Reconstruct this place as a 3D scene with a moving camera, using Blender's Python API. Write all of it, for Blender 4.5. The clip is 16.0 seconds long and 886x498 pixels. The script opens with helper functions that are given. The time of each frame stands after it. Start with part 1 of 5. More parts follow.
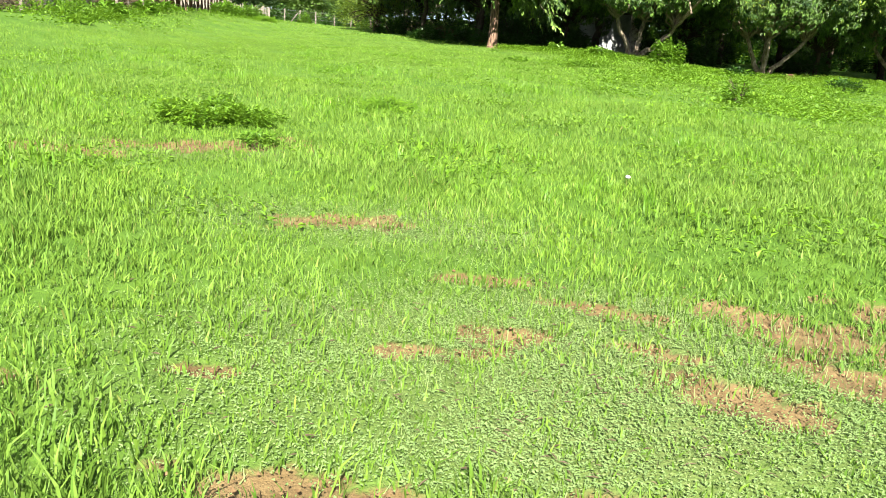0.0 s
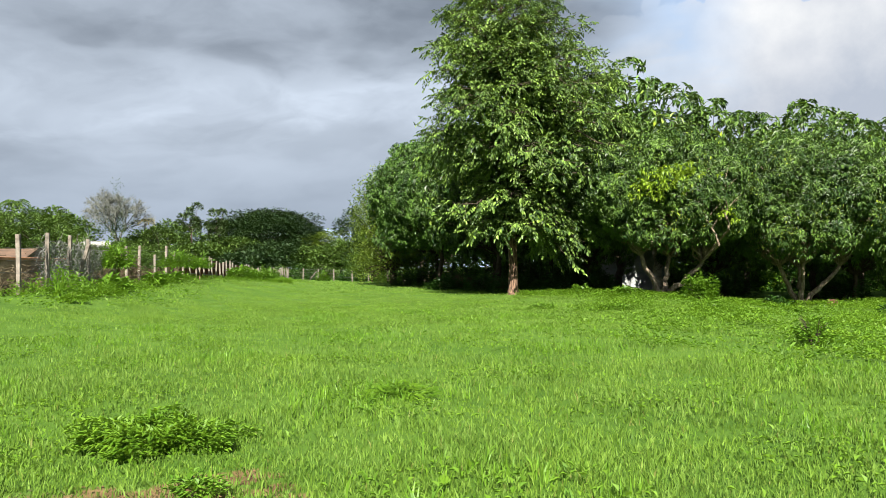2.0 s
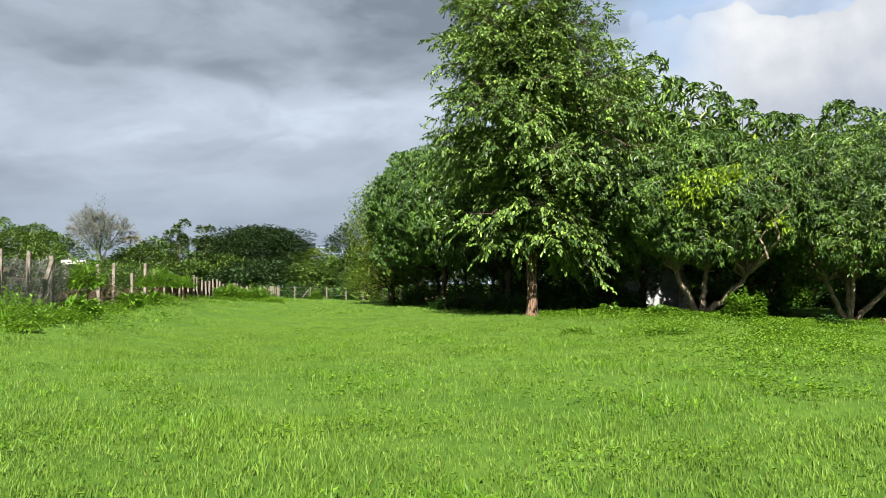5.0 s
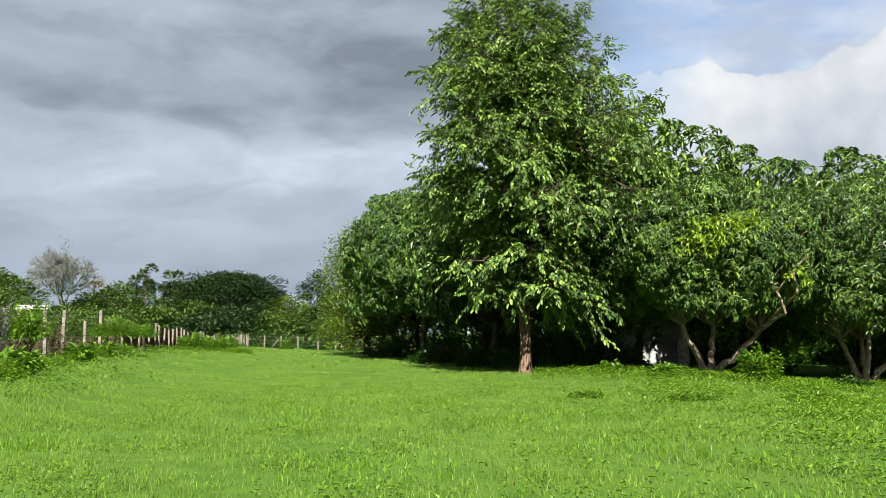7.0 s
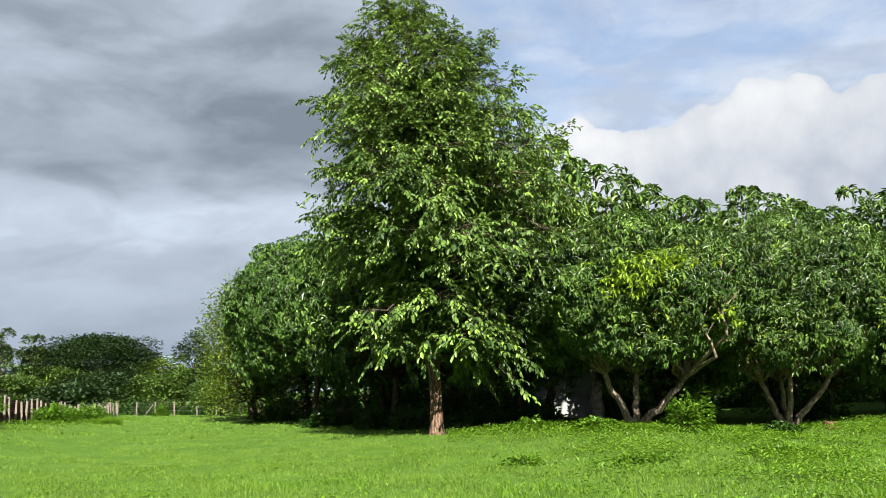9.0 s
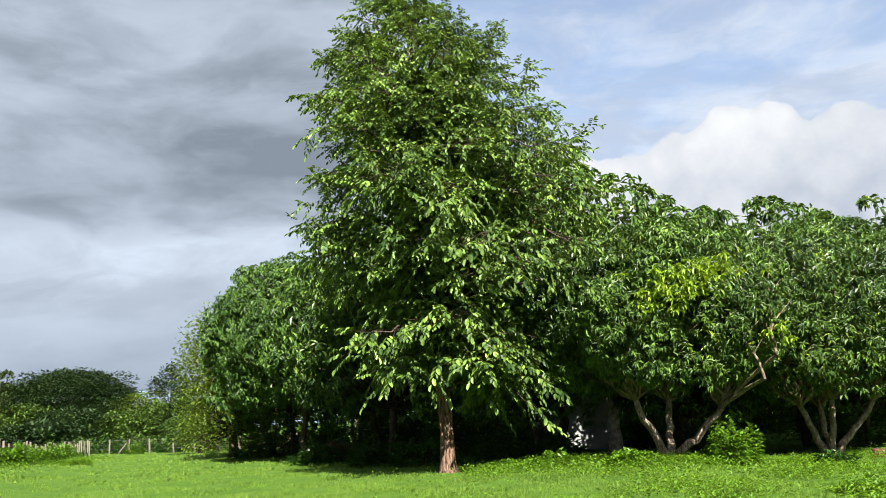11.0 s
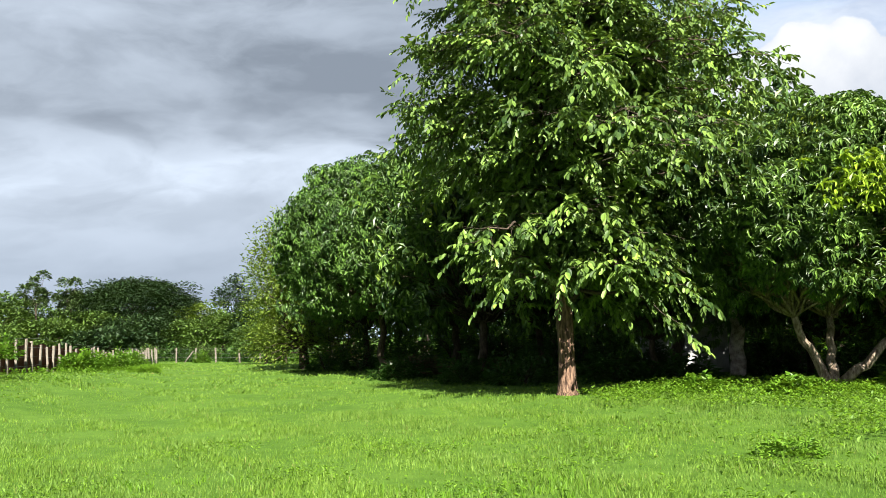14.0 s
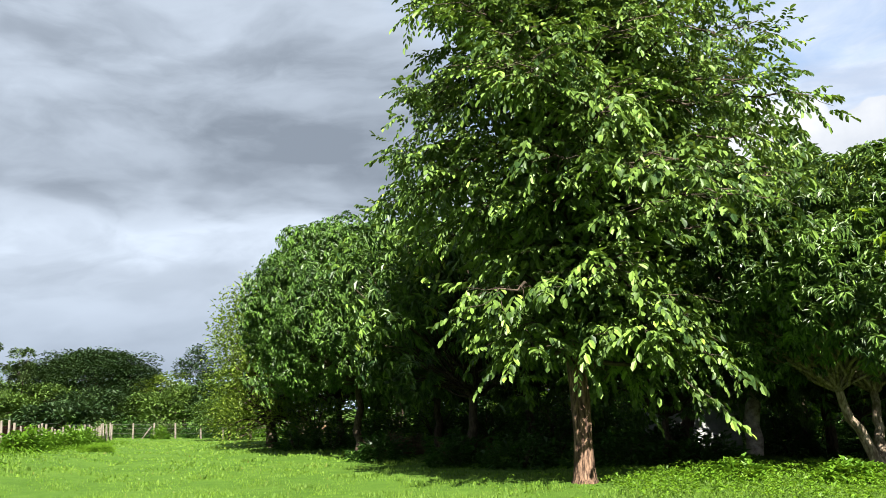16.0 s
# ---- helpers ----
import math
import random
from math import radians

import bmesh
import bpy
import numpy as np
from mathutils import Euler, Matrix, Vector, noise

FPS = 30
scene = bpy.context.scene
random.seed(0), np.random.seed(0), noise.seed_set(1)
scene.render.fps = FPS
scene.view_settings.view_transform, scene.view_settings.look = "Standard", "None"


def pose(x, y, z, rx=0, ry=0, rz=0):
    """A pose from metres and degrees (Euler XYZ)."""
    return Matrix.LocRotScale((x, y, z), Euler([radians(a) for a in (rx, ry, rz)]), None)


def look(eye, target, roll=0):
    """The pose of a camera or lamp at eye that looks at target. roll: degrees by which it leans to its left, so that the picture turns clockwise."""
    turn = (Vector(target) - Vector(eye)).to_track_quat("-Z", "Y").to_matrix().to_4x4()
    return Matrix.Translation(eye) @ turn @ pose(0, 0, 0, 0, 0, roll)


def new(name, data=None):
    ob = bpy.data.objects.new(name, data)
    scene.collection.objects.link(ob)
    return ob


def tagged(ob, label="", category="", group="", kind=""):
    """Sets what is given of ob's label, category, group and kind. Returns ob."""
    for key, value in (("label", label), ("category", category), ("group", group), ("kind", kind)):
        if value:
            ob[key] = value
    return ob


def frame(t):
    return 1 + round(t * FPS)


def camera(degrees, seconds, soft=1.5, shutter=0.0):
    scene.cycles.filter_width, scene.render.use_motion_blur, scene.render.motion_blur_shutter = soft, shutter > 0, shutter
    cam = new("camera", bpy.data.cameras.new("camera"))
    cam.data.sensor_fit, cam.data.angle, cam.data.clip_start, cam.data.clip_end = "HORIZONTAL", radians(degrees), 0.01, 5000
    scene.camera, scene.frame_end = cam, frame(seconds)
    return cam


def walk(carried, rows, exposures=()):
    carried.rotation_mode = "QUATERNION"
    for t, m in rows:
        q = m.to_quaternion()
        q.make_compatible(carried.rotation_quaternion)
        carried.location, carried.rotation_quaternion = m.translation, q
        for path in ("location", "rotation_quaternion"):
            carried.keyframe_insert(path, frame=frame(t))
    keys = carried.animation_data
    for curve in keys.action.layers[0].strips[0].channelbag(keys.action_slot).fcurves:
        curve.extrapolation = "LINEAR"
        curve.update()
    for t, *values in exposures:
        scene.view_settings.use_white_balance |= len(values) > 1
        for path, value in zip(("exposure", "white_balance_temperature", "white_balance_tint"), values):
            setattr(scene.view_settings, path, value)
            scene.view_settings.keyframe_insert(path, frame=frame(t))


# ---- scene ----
cam = camera(56.0, 16.0, soft=0.45)
PATH = [
    (0, (1.505, 2.192, 1.287), (1.268, 4.105, 0.757), 3.8),
    (0.5, (1.559, 2.918, 1.311), (1.328, 4.867, 0.926), 2.1),
    (1, (1.454, 3.594, 1.357), (1.17, 5.56, 1.127), 2.1),
    (1.5, (1.248, 4.273, 1.396), (0.975, 6.253, 1.323), -0.1),
    (2, (1.071, 4.909, 1.428), (0.753, 6.883, 1.47), -0.4),
    (2.5, (0.783, 5.533, 1.405), (0.48, 7.509, 1.463), 0.5),
    (3, (0.604, 6.147, 1.364), (0.32, 8.127, 1.386), -0.5),
    (3.5, (0.346, 6.652, 1.386), (-0.001, 8.621, 1.43), 1.0),
    (4, (0.12, 7.296, 1.429), (-0.211, 9.268, 1.488), 0.1),
    (6.5, (-0.999, 10.726, 1.585), (-1.259, 12.702, 1.752), -0.3),
    (7, (-1.226, 11.376, 1.635), (-1.454, 13.353, 1.833), -0.2),
    (7.5, (-1.54, 12.018, 1.652), (-1.688, 14.003, 1.842), -1.4),
    (8, (-1.776, 12.782, 1.68), (-1.812, 14.765, 1.935), -2.5),
    (10.5, (-2.634, 16.732, 1.83), (-2.54, 18.697, 2.189), -3.0),
    (11, (-2.925, 17.415, 1.811), (-2.814, 19.374, 2.198), -3.6),
    (11.5, (-3.137, 18.119, 1.837), (-3.092, 20.087, 2.189), -3.8),
    (12, (-3.432, 18.748, 1.817), (-3.447, 20.727, 2.102), -2.2),
    (12.5, (-3.648, 19.349, 1.812), (-3.715, 21.337, 2.016), -2.7),
    (13, (-3.862, 19.999, 1.815), (-3.964, 21.989, 1.986), -2.6),
    (13.5, (-4.123, 20.668, 1.786), (-4.154, 22.662, 1.942), -2.0),
    (14, (-4.394, 21.289, 1.752), (-4.424, 23.279, 1.954), -2.1),
    (14.5, (-4.7, 21.855, 1.736), (-4.707, 23.842, 1.97), -2.1),
    (15, (-4.879, 22.44, 1.767), (-4.897, 24.417, 2.07), -3.3),
    (15.5, (-5.049, 23.068, 1.824), (-5.059, 25.04, 2.159), -2.3),
    (16, (-5.117, 23.808, 1.908), (-5.061, 25.774, 2.274), -2.3),
]
EXPOSURES = [(0.0, 2.66), (0.5, 2.32), (1.0, 2.25), (1.5, 2.06), (3.5, 1.98), (7.0, 1.95), (11.0, 2.10), (16.0, 2.26)]
walk(cam, [(t, look(eye, target, roll)) for t, eye, target, roll in PATH], EXPOSURES)


# ---- world and sun ----
rng = np.random.default_rng(7)
SUN_EL, SUN_AZ = radians(39), radians(171)  # azimuth clockwise from +y: the sun stands behind the walker


class Nodes:
    """Small wrapper to write node graphs in short lines."""

    def __init__(self, tree):
        self.tree = tree
        tree.nodes.clear()

    def add(self, kind, **sockets):
        node = self.tree.nodes.new(kind)
        for key, value in sockets.items():
            if key in ("operation", "blend_type", "data_type", "sky_type", "sun_disc", "sun_elevation", "sun_rotation", "interpolation_type",
                       "feature", "noise_dimensions", "attribute_name", "clamp"):
                if key == "operation":
                    node.operation = value
                elif key == "blend_type":
                    node.blend_type = value
                elif key == "data_type":
                    node.data_type = value
                elif key == "sky_type":
                    node.sky_type = value
                elif key == "sun_disc":
                    node.sun_disc = value
                elif key == "sun_elevation":
                    node.sun_elevation = value
                elif key == "sun_rotation":
                    node.sun_rotation = value
                elif key == "interpolation_type":
                    node.interpolation_type = value
                elif key == "feature":
                    node.feature = value
                elif key == "noise_dimensions":
                    node.noise_dimensions = value
                elif key == "attribute_name":
                    node.attribute_name = value
                elif key == "clamp":
                    node.use_clamp = value
        return node

    def put(self, node, index, value):
        socket = node.inputs[index]
        if isinstance(value, bpy.types.NodeSocket):
            self.tree.links.new(value, socket)
        else:
            socket.default_value = value

    def math(self, op, a, b=0.0, clamp=False):
        node = self.add("ShaderNodeMath", operation=op, clamp=clamp)
        self.put(node, 0, a)
        self.put(node, 1, b)
        return node.outputs[0]

    def smooth(self, value, lo, hi, out_lo=0.0, out_hi=1.0):
        node = self.add("ShaderNodeMapRange", interpolation_type="SMOOTHSTEP")
        for i, v in enumerate((value, lo, hi, out_lo, out_hi)):
            self.put(node, i, v)
        return node.outputs[0]

    def noise(self, vector, scale, detail=4.0, rough=0.55):
        node = self.add("ShaderNodeTexNoise")
        if vector is not None:
            self.put(node, "Vector", vector)
        self.put(node, "Scale", scale)
        self.put(node, "Detail", detail)
        self.put(node, "Roughness", rough)
        return node.outputs[0]

    def mix(self, fac, a, b):
        node = self.add("ShaderNodeMix", data_type="RGBA")
        self.put(node, 0, fac)
        for i, v in ((6, a), (7, b)):
            self.put(node, i, v if isinstance(v, bpy.types.NodeSocket) else (*v, 1.0))
        return node.outputs[2]

    def scaled(self, vector, scale):
        node = self.add("ShaderNodeVectorMath", operation="MULTIPLY")
        self.put(node, 0, vector)
        self.put(node, 1, scale)
        return node.outputs[0]


def build_world():
    world = bpy.data.worlds.new("sky")
    world.use_nodes = True
    scene.world = world
    n = Nodes(world.node_tree)
    sky = n.add("ShaderNodeTexSky", sky_type="NISHITA", sun_disc=False, sun_elevation=SUN_EL, sun_rotation=SUN_AZ)
    blue = n.add("ShaderNodeBackground")
    n.put(blue, 0, sky.outputs[0])
    n.put(blue, 1, 0.05)
    way = n.add("ShaderNodeTexCoord").outputs["Generated"]
    xyz = n.add("ShaderNodeSeparateXYZ")
    n.put(xyz, 0, way)
    dx, dy, dz = xyz.outputs
    # layered rain cloud: long soft banks, flattened towards the horizon
    flat = n.scaled(way, (1.0, 1.0, 2.6))
    bent = n.add("ShaderNodeVectorMath", operation="ADD")
    swirl = n.add("ShaderNodeTexNoise")
    n.put(swirl, "Vector", flat)
    n.put(swirl, "Scale", 3.0)
    n.put(swirl, "Detail", 4.0)
    n.put(bent, 0, flat)
    n.put(bent, 1, n.scaled(swirl.outputs[1], (0.30, 0.30, 0.30)))
    banks = n.noise(bent.outputs[0], 2.6, 3.0, 0.5)
    fine = n.noise(bent.outputs[0], 7.0, 6.0, 0.55)
    puffs = n.noise(bent.outputs[0], 4.6, 5.0, 0.5)
    ragged = n.math("ADD", dz, n.math("ADD", n.math("MULTIPLY", n.math("SUBTRACT", puffs, 0.5), 0.16), n.math("MULTIPLY", n.math("SUBTRACT", fine, 0.5), 0.07)))
    # the heavy bank hangs with a well-marked lower edge and fades upwards
    bank = n.math("MULTIPLY", n.smooth(ragged, 0.215, 0.262), n.smooth(ragged, 0.30, 0.45, 1.0, 0.0))
    tone = n.math("ADD", n.math("MULTIPLY", n.smooth(banks, 0.32, 0.68), 0.42), n.math("MULTIPLY", n.smooth(fine, 0.3, 0.7), 0.30))
    tone = n.math("ADD", tone, 0.24)
    tone = n.math("SUBTRACT", tone, n.math("MULTIPLY", bank, 0.36))
    glow = n.math("MULTIPLY", n.smooth(ragged, 0.145, 0.185), n.smooth(ragged, 0.205, 0.245, 1.0, 0.0))
    tone = n.math("ADD", tone, n.math("MULTIPLY", n.math("MULTIPLY", glow, n.smooth(puffs, 0.38, 0.62)), 0.38), clamp=True)
    grey = n.mix(tone, (0.200, 0.236, 0.288), (0.550, 0.625, 0.730))
    haze = n.smooth(dz, 0.02, 0.20, 1.0, 0.0)
    grey = n.mix(n.math("MULTIPLY", haze, 0.75), grey, (0.290, 0.348, 0.432))
    # heaped white cloud low in the sunnier quarter: rounded heads in three sizes
    wob = n.add("ShaderNodeVectorMath", operation="ADD")
    n.put(wob, 0, way)
    drift = n.add("ShaderNodeTexNoise")
    n.put(drift, "Vector", way)
    n.put(drift, "Scale", 11.0)
    n.put(drift, "Detail", 6.0)
    n.put(wob, 1, n.scaled(drift.outputs[1], (0.05, 0.05, 0.05)))
    heads = []
    for scale in (8.5, 19.0, 44.0):
        cell = n.add("ShaderNodeTexVoronoi", feature="SMOOTH_F1")
        n.put(cell, "Vector", wob.outputs[0])
        n.put(cell, "Scale", scale)
        n.put(cell, "Smoothness", 0.12)
        heads.append(cell.outputs["Distance"])
    frill = n.noise(way, 40.0, 6.0, 0.62)
    height = n.math("MULTIPLY", heads[0], -0.13)
    height = n.math("ADD", height, n.math("MULTIPLY", heads[1], -0.065))
    height = n.math("ADD", height, n.math("MULTIPLY", heads[2], -0.026))
    height = n.math("ADD", height, n.math("MULTIPLY", frill, 0.022))
    height = n.math("ADD", height, n.math("MULTIPLY", n.noise(way, 3.4, 1.0, 0.4), 0.10))
    height = n.math("ADD", height, n.smooth(dx, 0.05, 0.55, 0.0, 0.055))
    over = n.math("SUBTRACT", n.math("ADD", height, 0.330), dz)
    heap = n.smooth(over, -0.001, 0.009)
    folds = n.math("ADD", n.math("MULTIPLY", heads[0], 0.62), n.math("ADD", n.math("MULTIPLY", heads[1], 0.36), n.math("MULTIPLY", heads[2], 0.08)))
    under = n.math("ADD", n.math("MULTIPLY", n.smooth(folds, 0.26, 0.72), 0.60), n.math("MULTIPLY", n.smooth(over, 0.02, 0.16), 0.55))
    under = n.math("ADD", under, n.math("MULTIPLY", n.math("SUBTRACT", frill, 0.5), 0.35), clamp=True)
    shade = n.mix(under, (0.80, 0.81, 0.82), (0.42, 0.465, 0.545))
    east = n.smooth(n.math("ADD", dx, n.math("MULTIPLY", n.math("SUBTRACT", banks, 0.5), 0.45)), -0.09, 0.17)
    wisps = n.smooth(n.noise(n.scaled(bent.outputs[0], (1.0, 1.0, 1.4)), 2.4, 7.0, 0.6), 0.40, 0.66, 0.34, 0.92)
    cover = n.math("MAXIMUM", n.math("SUBTRACT", 1.0, east), wisps)
    veil = n.math("MULTIPLY", n.smooth(dz, 0.22, 0.34, 1.0, 0.0), n.smooth(fine, 0.25, 0.6, 0.5, 0.95))
    cover = n.math("MAXIMUM", cover, veil)
    cloud = n.mix(east, grey, n.mix(n.smooth(fine, 0.35, 0.65), (0.44, 0.50, 0.61), (0.62, 0.67, 0.75)))
    cloud = n.mix(n.math("MULTIPLY", heap, east), cloud, shade)
    cover = n.math("MAXIMUM", cover, n.math("MULTIPLY", heap, east), clamp=True)
    white = n.add("ShaderNodeBackground")
    n.put(white, 0, cloud)
    n.put(white, 1, 0.305)
    both = n.add("ShaderNodeMixShader")
    n.put(both, 0, cover)
    n.put(both, 1, blue.outputs[0])
    n.put(both, 2, white.outputs[0])
    out = n.add("ShaderNodeOutputWorld")
    n.put(out, 0, both.outputs[0])


build_world()
sun_data = bpy.data.lights.new("sun", "SUN")
sun_data.energy, sun_data.angle, sun_data.color = 5.0, radians(0.55), (1.0, 0.95, 0.86)
sun = new("sun", sun_data)
sun_way = Vector((math.sin(SUN_AZ) * math.cos(SUN_EL), math.cos(SUN_AZ) * math.cos(SUN_EL), math.sin(SUN_EL)))
sun.matrix_world = look(sun_way * 60, (0, 0, 0))


# ---- materials ----
def material(name):
    m = bpy.data.materials.new(name)
    m.use_nodes = True
    return m, Nodes(m.node_tree)


def finish(n, shader, bump=None, strength=0.3, distance=0.02):
    out = n.add("ShaderNodeOutputMaterial")
    n.put(out, 0, shader)


def principled(n, color, rough=0.6, spec=0.4, bump=None, strength=0.4, distance=0.01, metal=0.0):
    p = n.add("ShaderNodeBsdfPrincipled")
    n.put(p, "Base Color", color if isinstance(color, bpy.types.NodeSocket) else (*color, 1.0))
    n.put(p, "Roughness", rough)
    n.put(p, "Specular IOR Level", spec)
    n.put(p, "Metallic", metal)
    if bump is not None:
        b = n.add("ShaderNodeBump")
        n.put(b, "Strength", strength)
        n.put(b, "Distance", distance)
        n.put(b, "Height", bump)
        n.put(p, "Normal", b.outputs[0])
    return p.outputs[0]


def leaf_material(name, dark, light, young=None, young_share=0.08, gloss=0.42, through_light=0.3, patch=0.35, spec=0.22, skew=1.5):
    """Foliage: tone differs by leaf, sprig and bough; a high skew paints shade between bright sprigs."""
    m, n = material(name)
    island = n.add("ShaderNodeNewGeometry").outputs["Random Per Island"]
    where = n.add("ShaderNodeNewGeometry").outputs["Position"]
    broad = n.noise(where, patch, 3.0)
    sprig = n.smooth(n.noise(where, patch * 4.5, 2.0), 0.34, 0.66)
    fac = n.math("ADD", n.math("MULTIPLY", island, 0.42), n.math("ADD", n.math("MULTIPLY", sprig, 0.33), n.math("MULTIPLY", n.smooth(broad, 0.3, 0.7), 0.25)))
    # a higher skew leaves most leaves dark and only a few bright
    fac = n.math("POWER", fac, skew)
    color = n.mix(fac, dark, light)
    if young:
        pick = n.math("MULTIPLY", n.smooth(island, 1.0 - young_share, 1.0 - young_share * 0.6), n.smooth(n.noise(where, patch * 1.2, 1.0), 0.54, 0.66))
        color = n.mix(pick, color, young)
    p = principled(n, color, gloss, spec)
    t = n.add("ShaderNodeBsdfTranslucent")
    warm = n.mix(0.5, color, (light[0] * 1.5, light[1] * 1.35, light[2] * 0.6))
    n.put(t, 0, warm)
    mix = n.add("ShaderNodeMixShader")
    n.put(mix, 0, through_light)
    n.put(mix, 1, p)
    n.put(mix, 2, t.outputs[0])
    finish(n, mix.outputs[0])
    return m


def bark_material(name, dark, light, scale=7.0, stretch=0.18, strength=0.8):
    m, n = material(name)
    where = n.add("ShaderNodeTexCoord").outputs["Object"]
    grain = n.noise(n.scaled(where, (1.0, 1.0, stretch)), scale * 2.2, 6.0, 0.65)
    stains = n.noise(where, scale * 0.35, 3.0)
    color = n.mix(n.smooth(grain, 0.35, 0.66), dark, light)
    color = n.mix(n.math("MULTIPLY", n.smooth(stains, 0.5, 0.72), 0.55), color, (dark[0] * 0.7, dark[1] * 0.8, dark[2] * 0.7))
    finish(n, principled(n, color, 0.9, 0.15, grain, strength, 0.05))
    return m


def plain_material(name, dark, light, scale=3.0, rough=0.85, strength=0.3, spec=0.2, metal=0.0):
    m, n = material(name)
    where = n.add("ShaderNodeTexCoord").outputs["Object"]
    big = n.noise(where, scale, 5.0, 0.6)
    small = n.noise(where, scale * 14, 4.0, 0.6)
    fac = n.math("ADD", n.math("MULTIPLY", big, 0.7), n.math("MULTIPLY", small, 0.3))
    finish(n, principled(n, n.mix(n.smooth(fac, 0.34, 0.66), dark, light), rough, spec, small, strength, 0.01, metal))
    return m


def grass_material():
    m, n = material("grass_blades")
    island = n.add("ShaderNodeNewGeometry").outputs["Random Per Island"]
    where = n.add("ShaderNodeNewGeometry").outputs["Position"]
    broad = n.smooth(n.noise(where, 0.42, 3.0), 0.36, 0.64)
    mid = n.smooth(n.noise(where, 2.1, 3.0), 0.35, 0.66)
    lush = n.mix(n.math("POWER", island, 1.2), (0.061, 0.128, 0.0115), (0.150, 0.250, 0.0280))
    cool = n.mix(n.math("POWER", island, 1.2), (0.054, 0.104, 0.021), (0.122, 0.184, 0.052))
    color = n.mix(n.math("MULTIPLY", n.math("ADD", broad, mid), 0.22), lush, cool)
    drift = n.smooth(n.noise(where, 0.9, 3.0), 0.40, 0.66)
    color = n.mix(n.math("MULTIPLY", drift, 0.45), color, (0.052, 0.104, 0.0110))
    straw = n.smooth(island, 0.980, 0.992)
    color = n.mix(n.math("MULTIPLY", straw, 0.7), color, (0.151, 0.1373, 0.04576))
    p = principled(n, color, 0.55, 0.14)
    t = n.add("ShaderNodeBsdfTranslucent")
    n.put(t, 0, color)
    mix = n.add("ShaderNodeMixShader")
    n.put(mix, 0, 0.36)
    n.put(mix, 1, p)
    n.put(mix, 2, t.outputs[0])
    finish(n, mix.outputs[0])
    return m


def ground_material():
    m, n = material("turf_and_soil")
    where = n.add("ShaderNodeNewGeometry").outputs["Position"]
    soil = n.add("ShaderNodeAttribute", attribute_name="soil").outputs["Fac"]
    broad = n.smooth(n.noise(where, 0.30, 4.0), 0.34, 0.66)
    mid = n.smooth(n.noise(where, 2.4, 4.0), 0.35, 0.66)
    fine = n.noise(where, 38.0, 5.0, 0.7)
    green = n.mix(n.math("MULTIPLY", n.math("ADD", broad, mid), 0.5), (0.034, 0.080, 0.0058), (0.062, 0.120, 0.0125))
    green = n.mix(n.math("MULTIPLY", n.smooth(fine, 0.35, 0.6, 1.0, 0.0), 0.30), green, (0.025, 0.047, 0.005))
    trodden = n.add("ShaderNodeAttribute", attribute_name="worn").outputs["Fac"]
    thatch = n.mix(n.smooth(n.noise(where, 55.0, 5.0, 0.7), 0.38, 0.62), (0.060, 0.078, 0.026), (0.120, 0.138, 0.052))
    green = n.mix(n.math("MULTIPLY", trodden, 0.6), green, thatch)
    earth = n.mix(n.smooth(n.noise(where, 5.0, 6.0, 0.65), 0.3, 0.7), (0.072, 0.047, 0.0190), (0.140, 0.098, 0.044))
    earth = n.mix(n.math("MULTIPLY", n.smooth(fine, 0.55, 0.75), 0.5), earth, (0.115, 0.078, 0.047))
    edge = n.smooth(n.math("ADD", soil, n.math("MULTIPLY", n.math("SUBTRACT", fine, 0.5), 0.9)), 0.15, 0.60)
    color = n.mix(edge, green, earth)
    finish(n, principled(n, color, 0.95, 0.12, fine, 0.6, 0.03))
    return m


MAT_GRASS = grass_material()
MAT_GRASS_THIN = leaf_material("thin_grey_grass", (0.085, 0.128, 0.040), (0.185, 0.232, 0.095), None, 0, 0.6, 0.25, 1.0, 0.1)
MAT_GROUND = ground_material()
# near-black dark ends and skew paint crown shade behind sunlit-looking sprigs
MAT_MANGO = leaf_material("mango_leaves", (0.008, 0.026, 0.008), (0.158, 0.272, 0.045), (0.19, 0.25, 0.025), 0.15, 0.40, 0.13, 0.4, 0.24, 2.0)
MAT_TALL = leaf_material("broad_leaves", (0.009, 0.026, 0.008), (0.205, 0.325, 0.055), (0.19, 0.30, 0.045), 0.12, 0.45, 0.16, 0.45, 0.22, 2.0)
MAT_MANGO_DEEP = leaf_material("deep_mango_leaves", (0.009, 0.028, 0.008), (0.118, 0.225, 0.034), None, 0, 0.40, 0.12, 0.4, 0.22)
MAT_YOUNG = leaf_material("young_mango_leaves", (0.13, 0.21, 0.014), (0.235, 0.335, 0.032), None, 0, 0.4, 0.3, 0.6)
MAT_YELLOW = leaf_material("yellow_green_leaves", (0.060, 0.105, 0.011), (0.170, 0.235, 0.035), None, 0, 0.5, 0.3, 0.5)
MAT_DARKTREE = leaf_material("dark_canopy_leaves", (0.008008, 0.02402, 0.007007), (0.04004, 0.07257, 0.01802), None, 0, 0.6, 0.15, 0.12, 0.2)
MAT_FARTREE = leaf_material("far_leaves", (0.02503, 0.05505, 0.01101), (0.098, 0.162, 0.0265), None, 0, 0.6, 0.2, 0.1, 0.2)
MAT_FARPALE = leaf_material("far_pale_leaves", (0.03503, 0.06507, 0.02002), (0.08008, 0.1201, 0.03754), None, 0, 0.6, 0.2, 0.1, 0.2)
MAT_WEED = leaf_material("weed_leaves", (0.05775, 0.1347, 0.0077), (0.1463, 0.258, 0.02002), None, 0, 0.5, 0.42, 1.2)
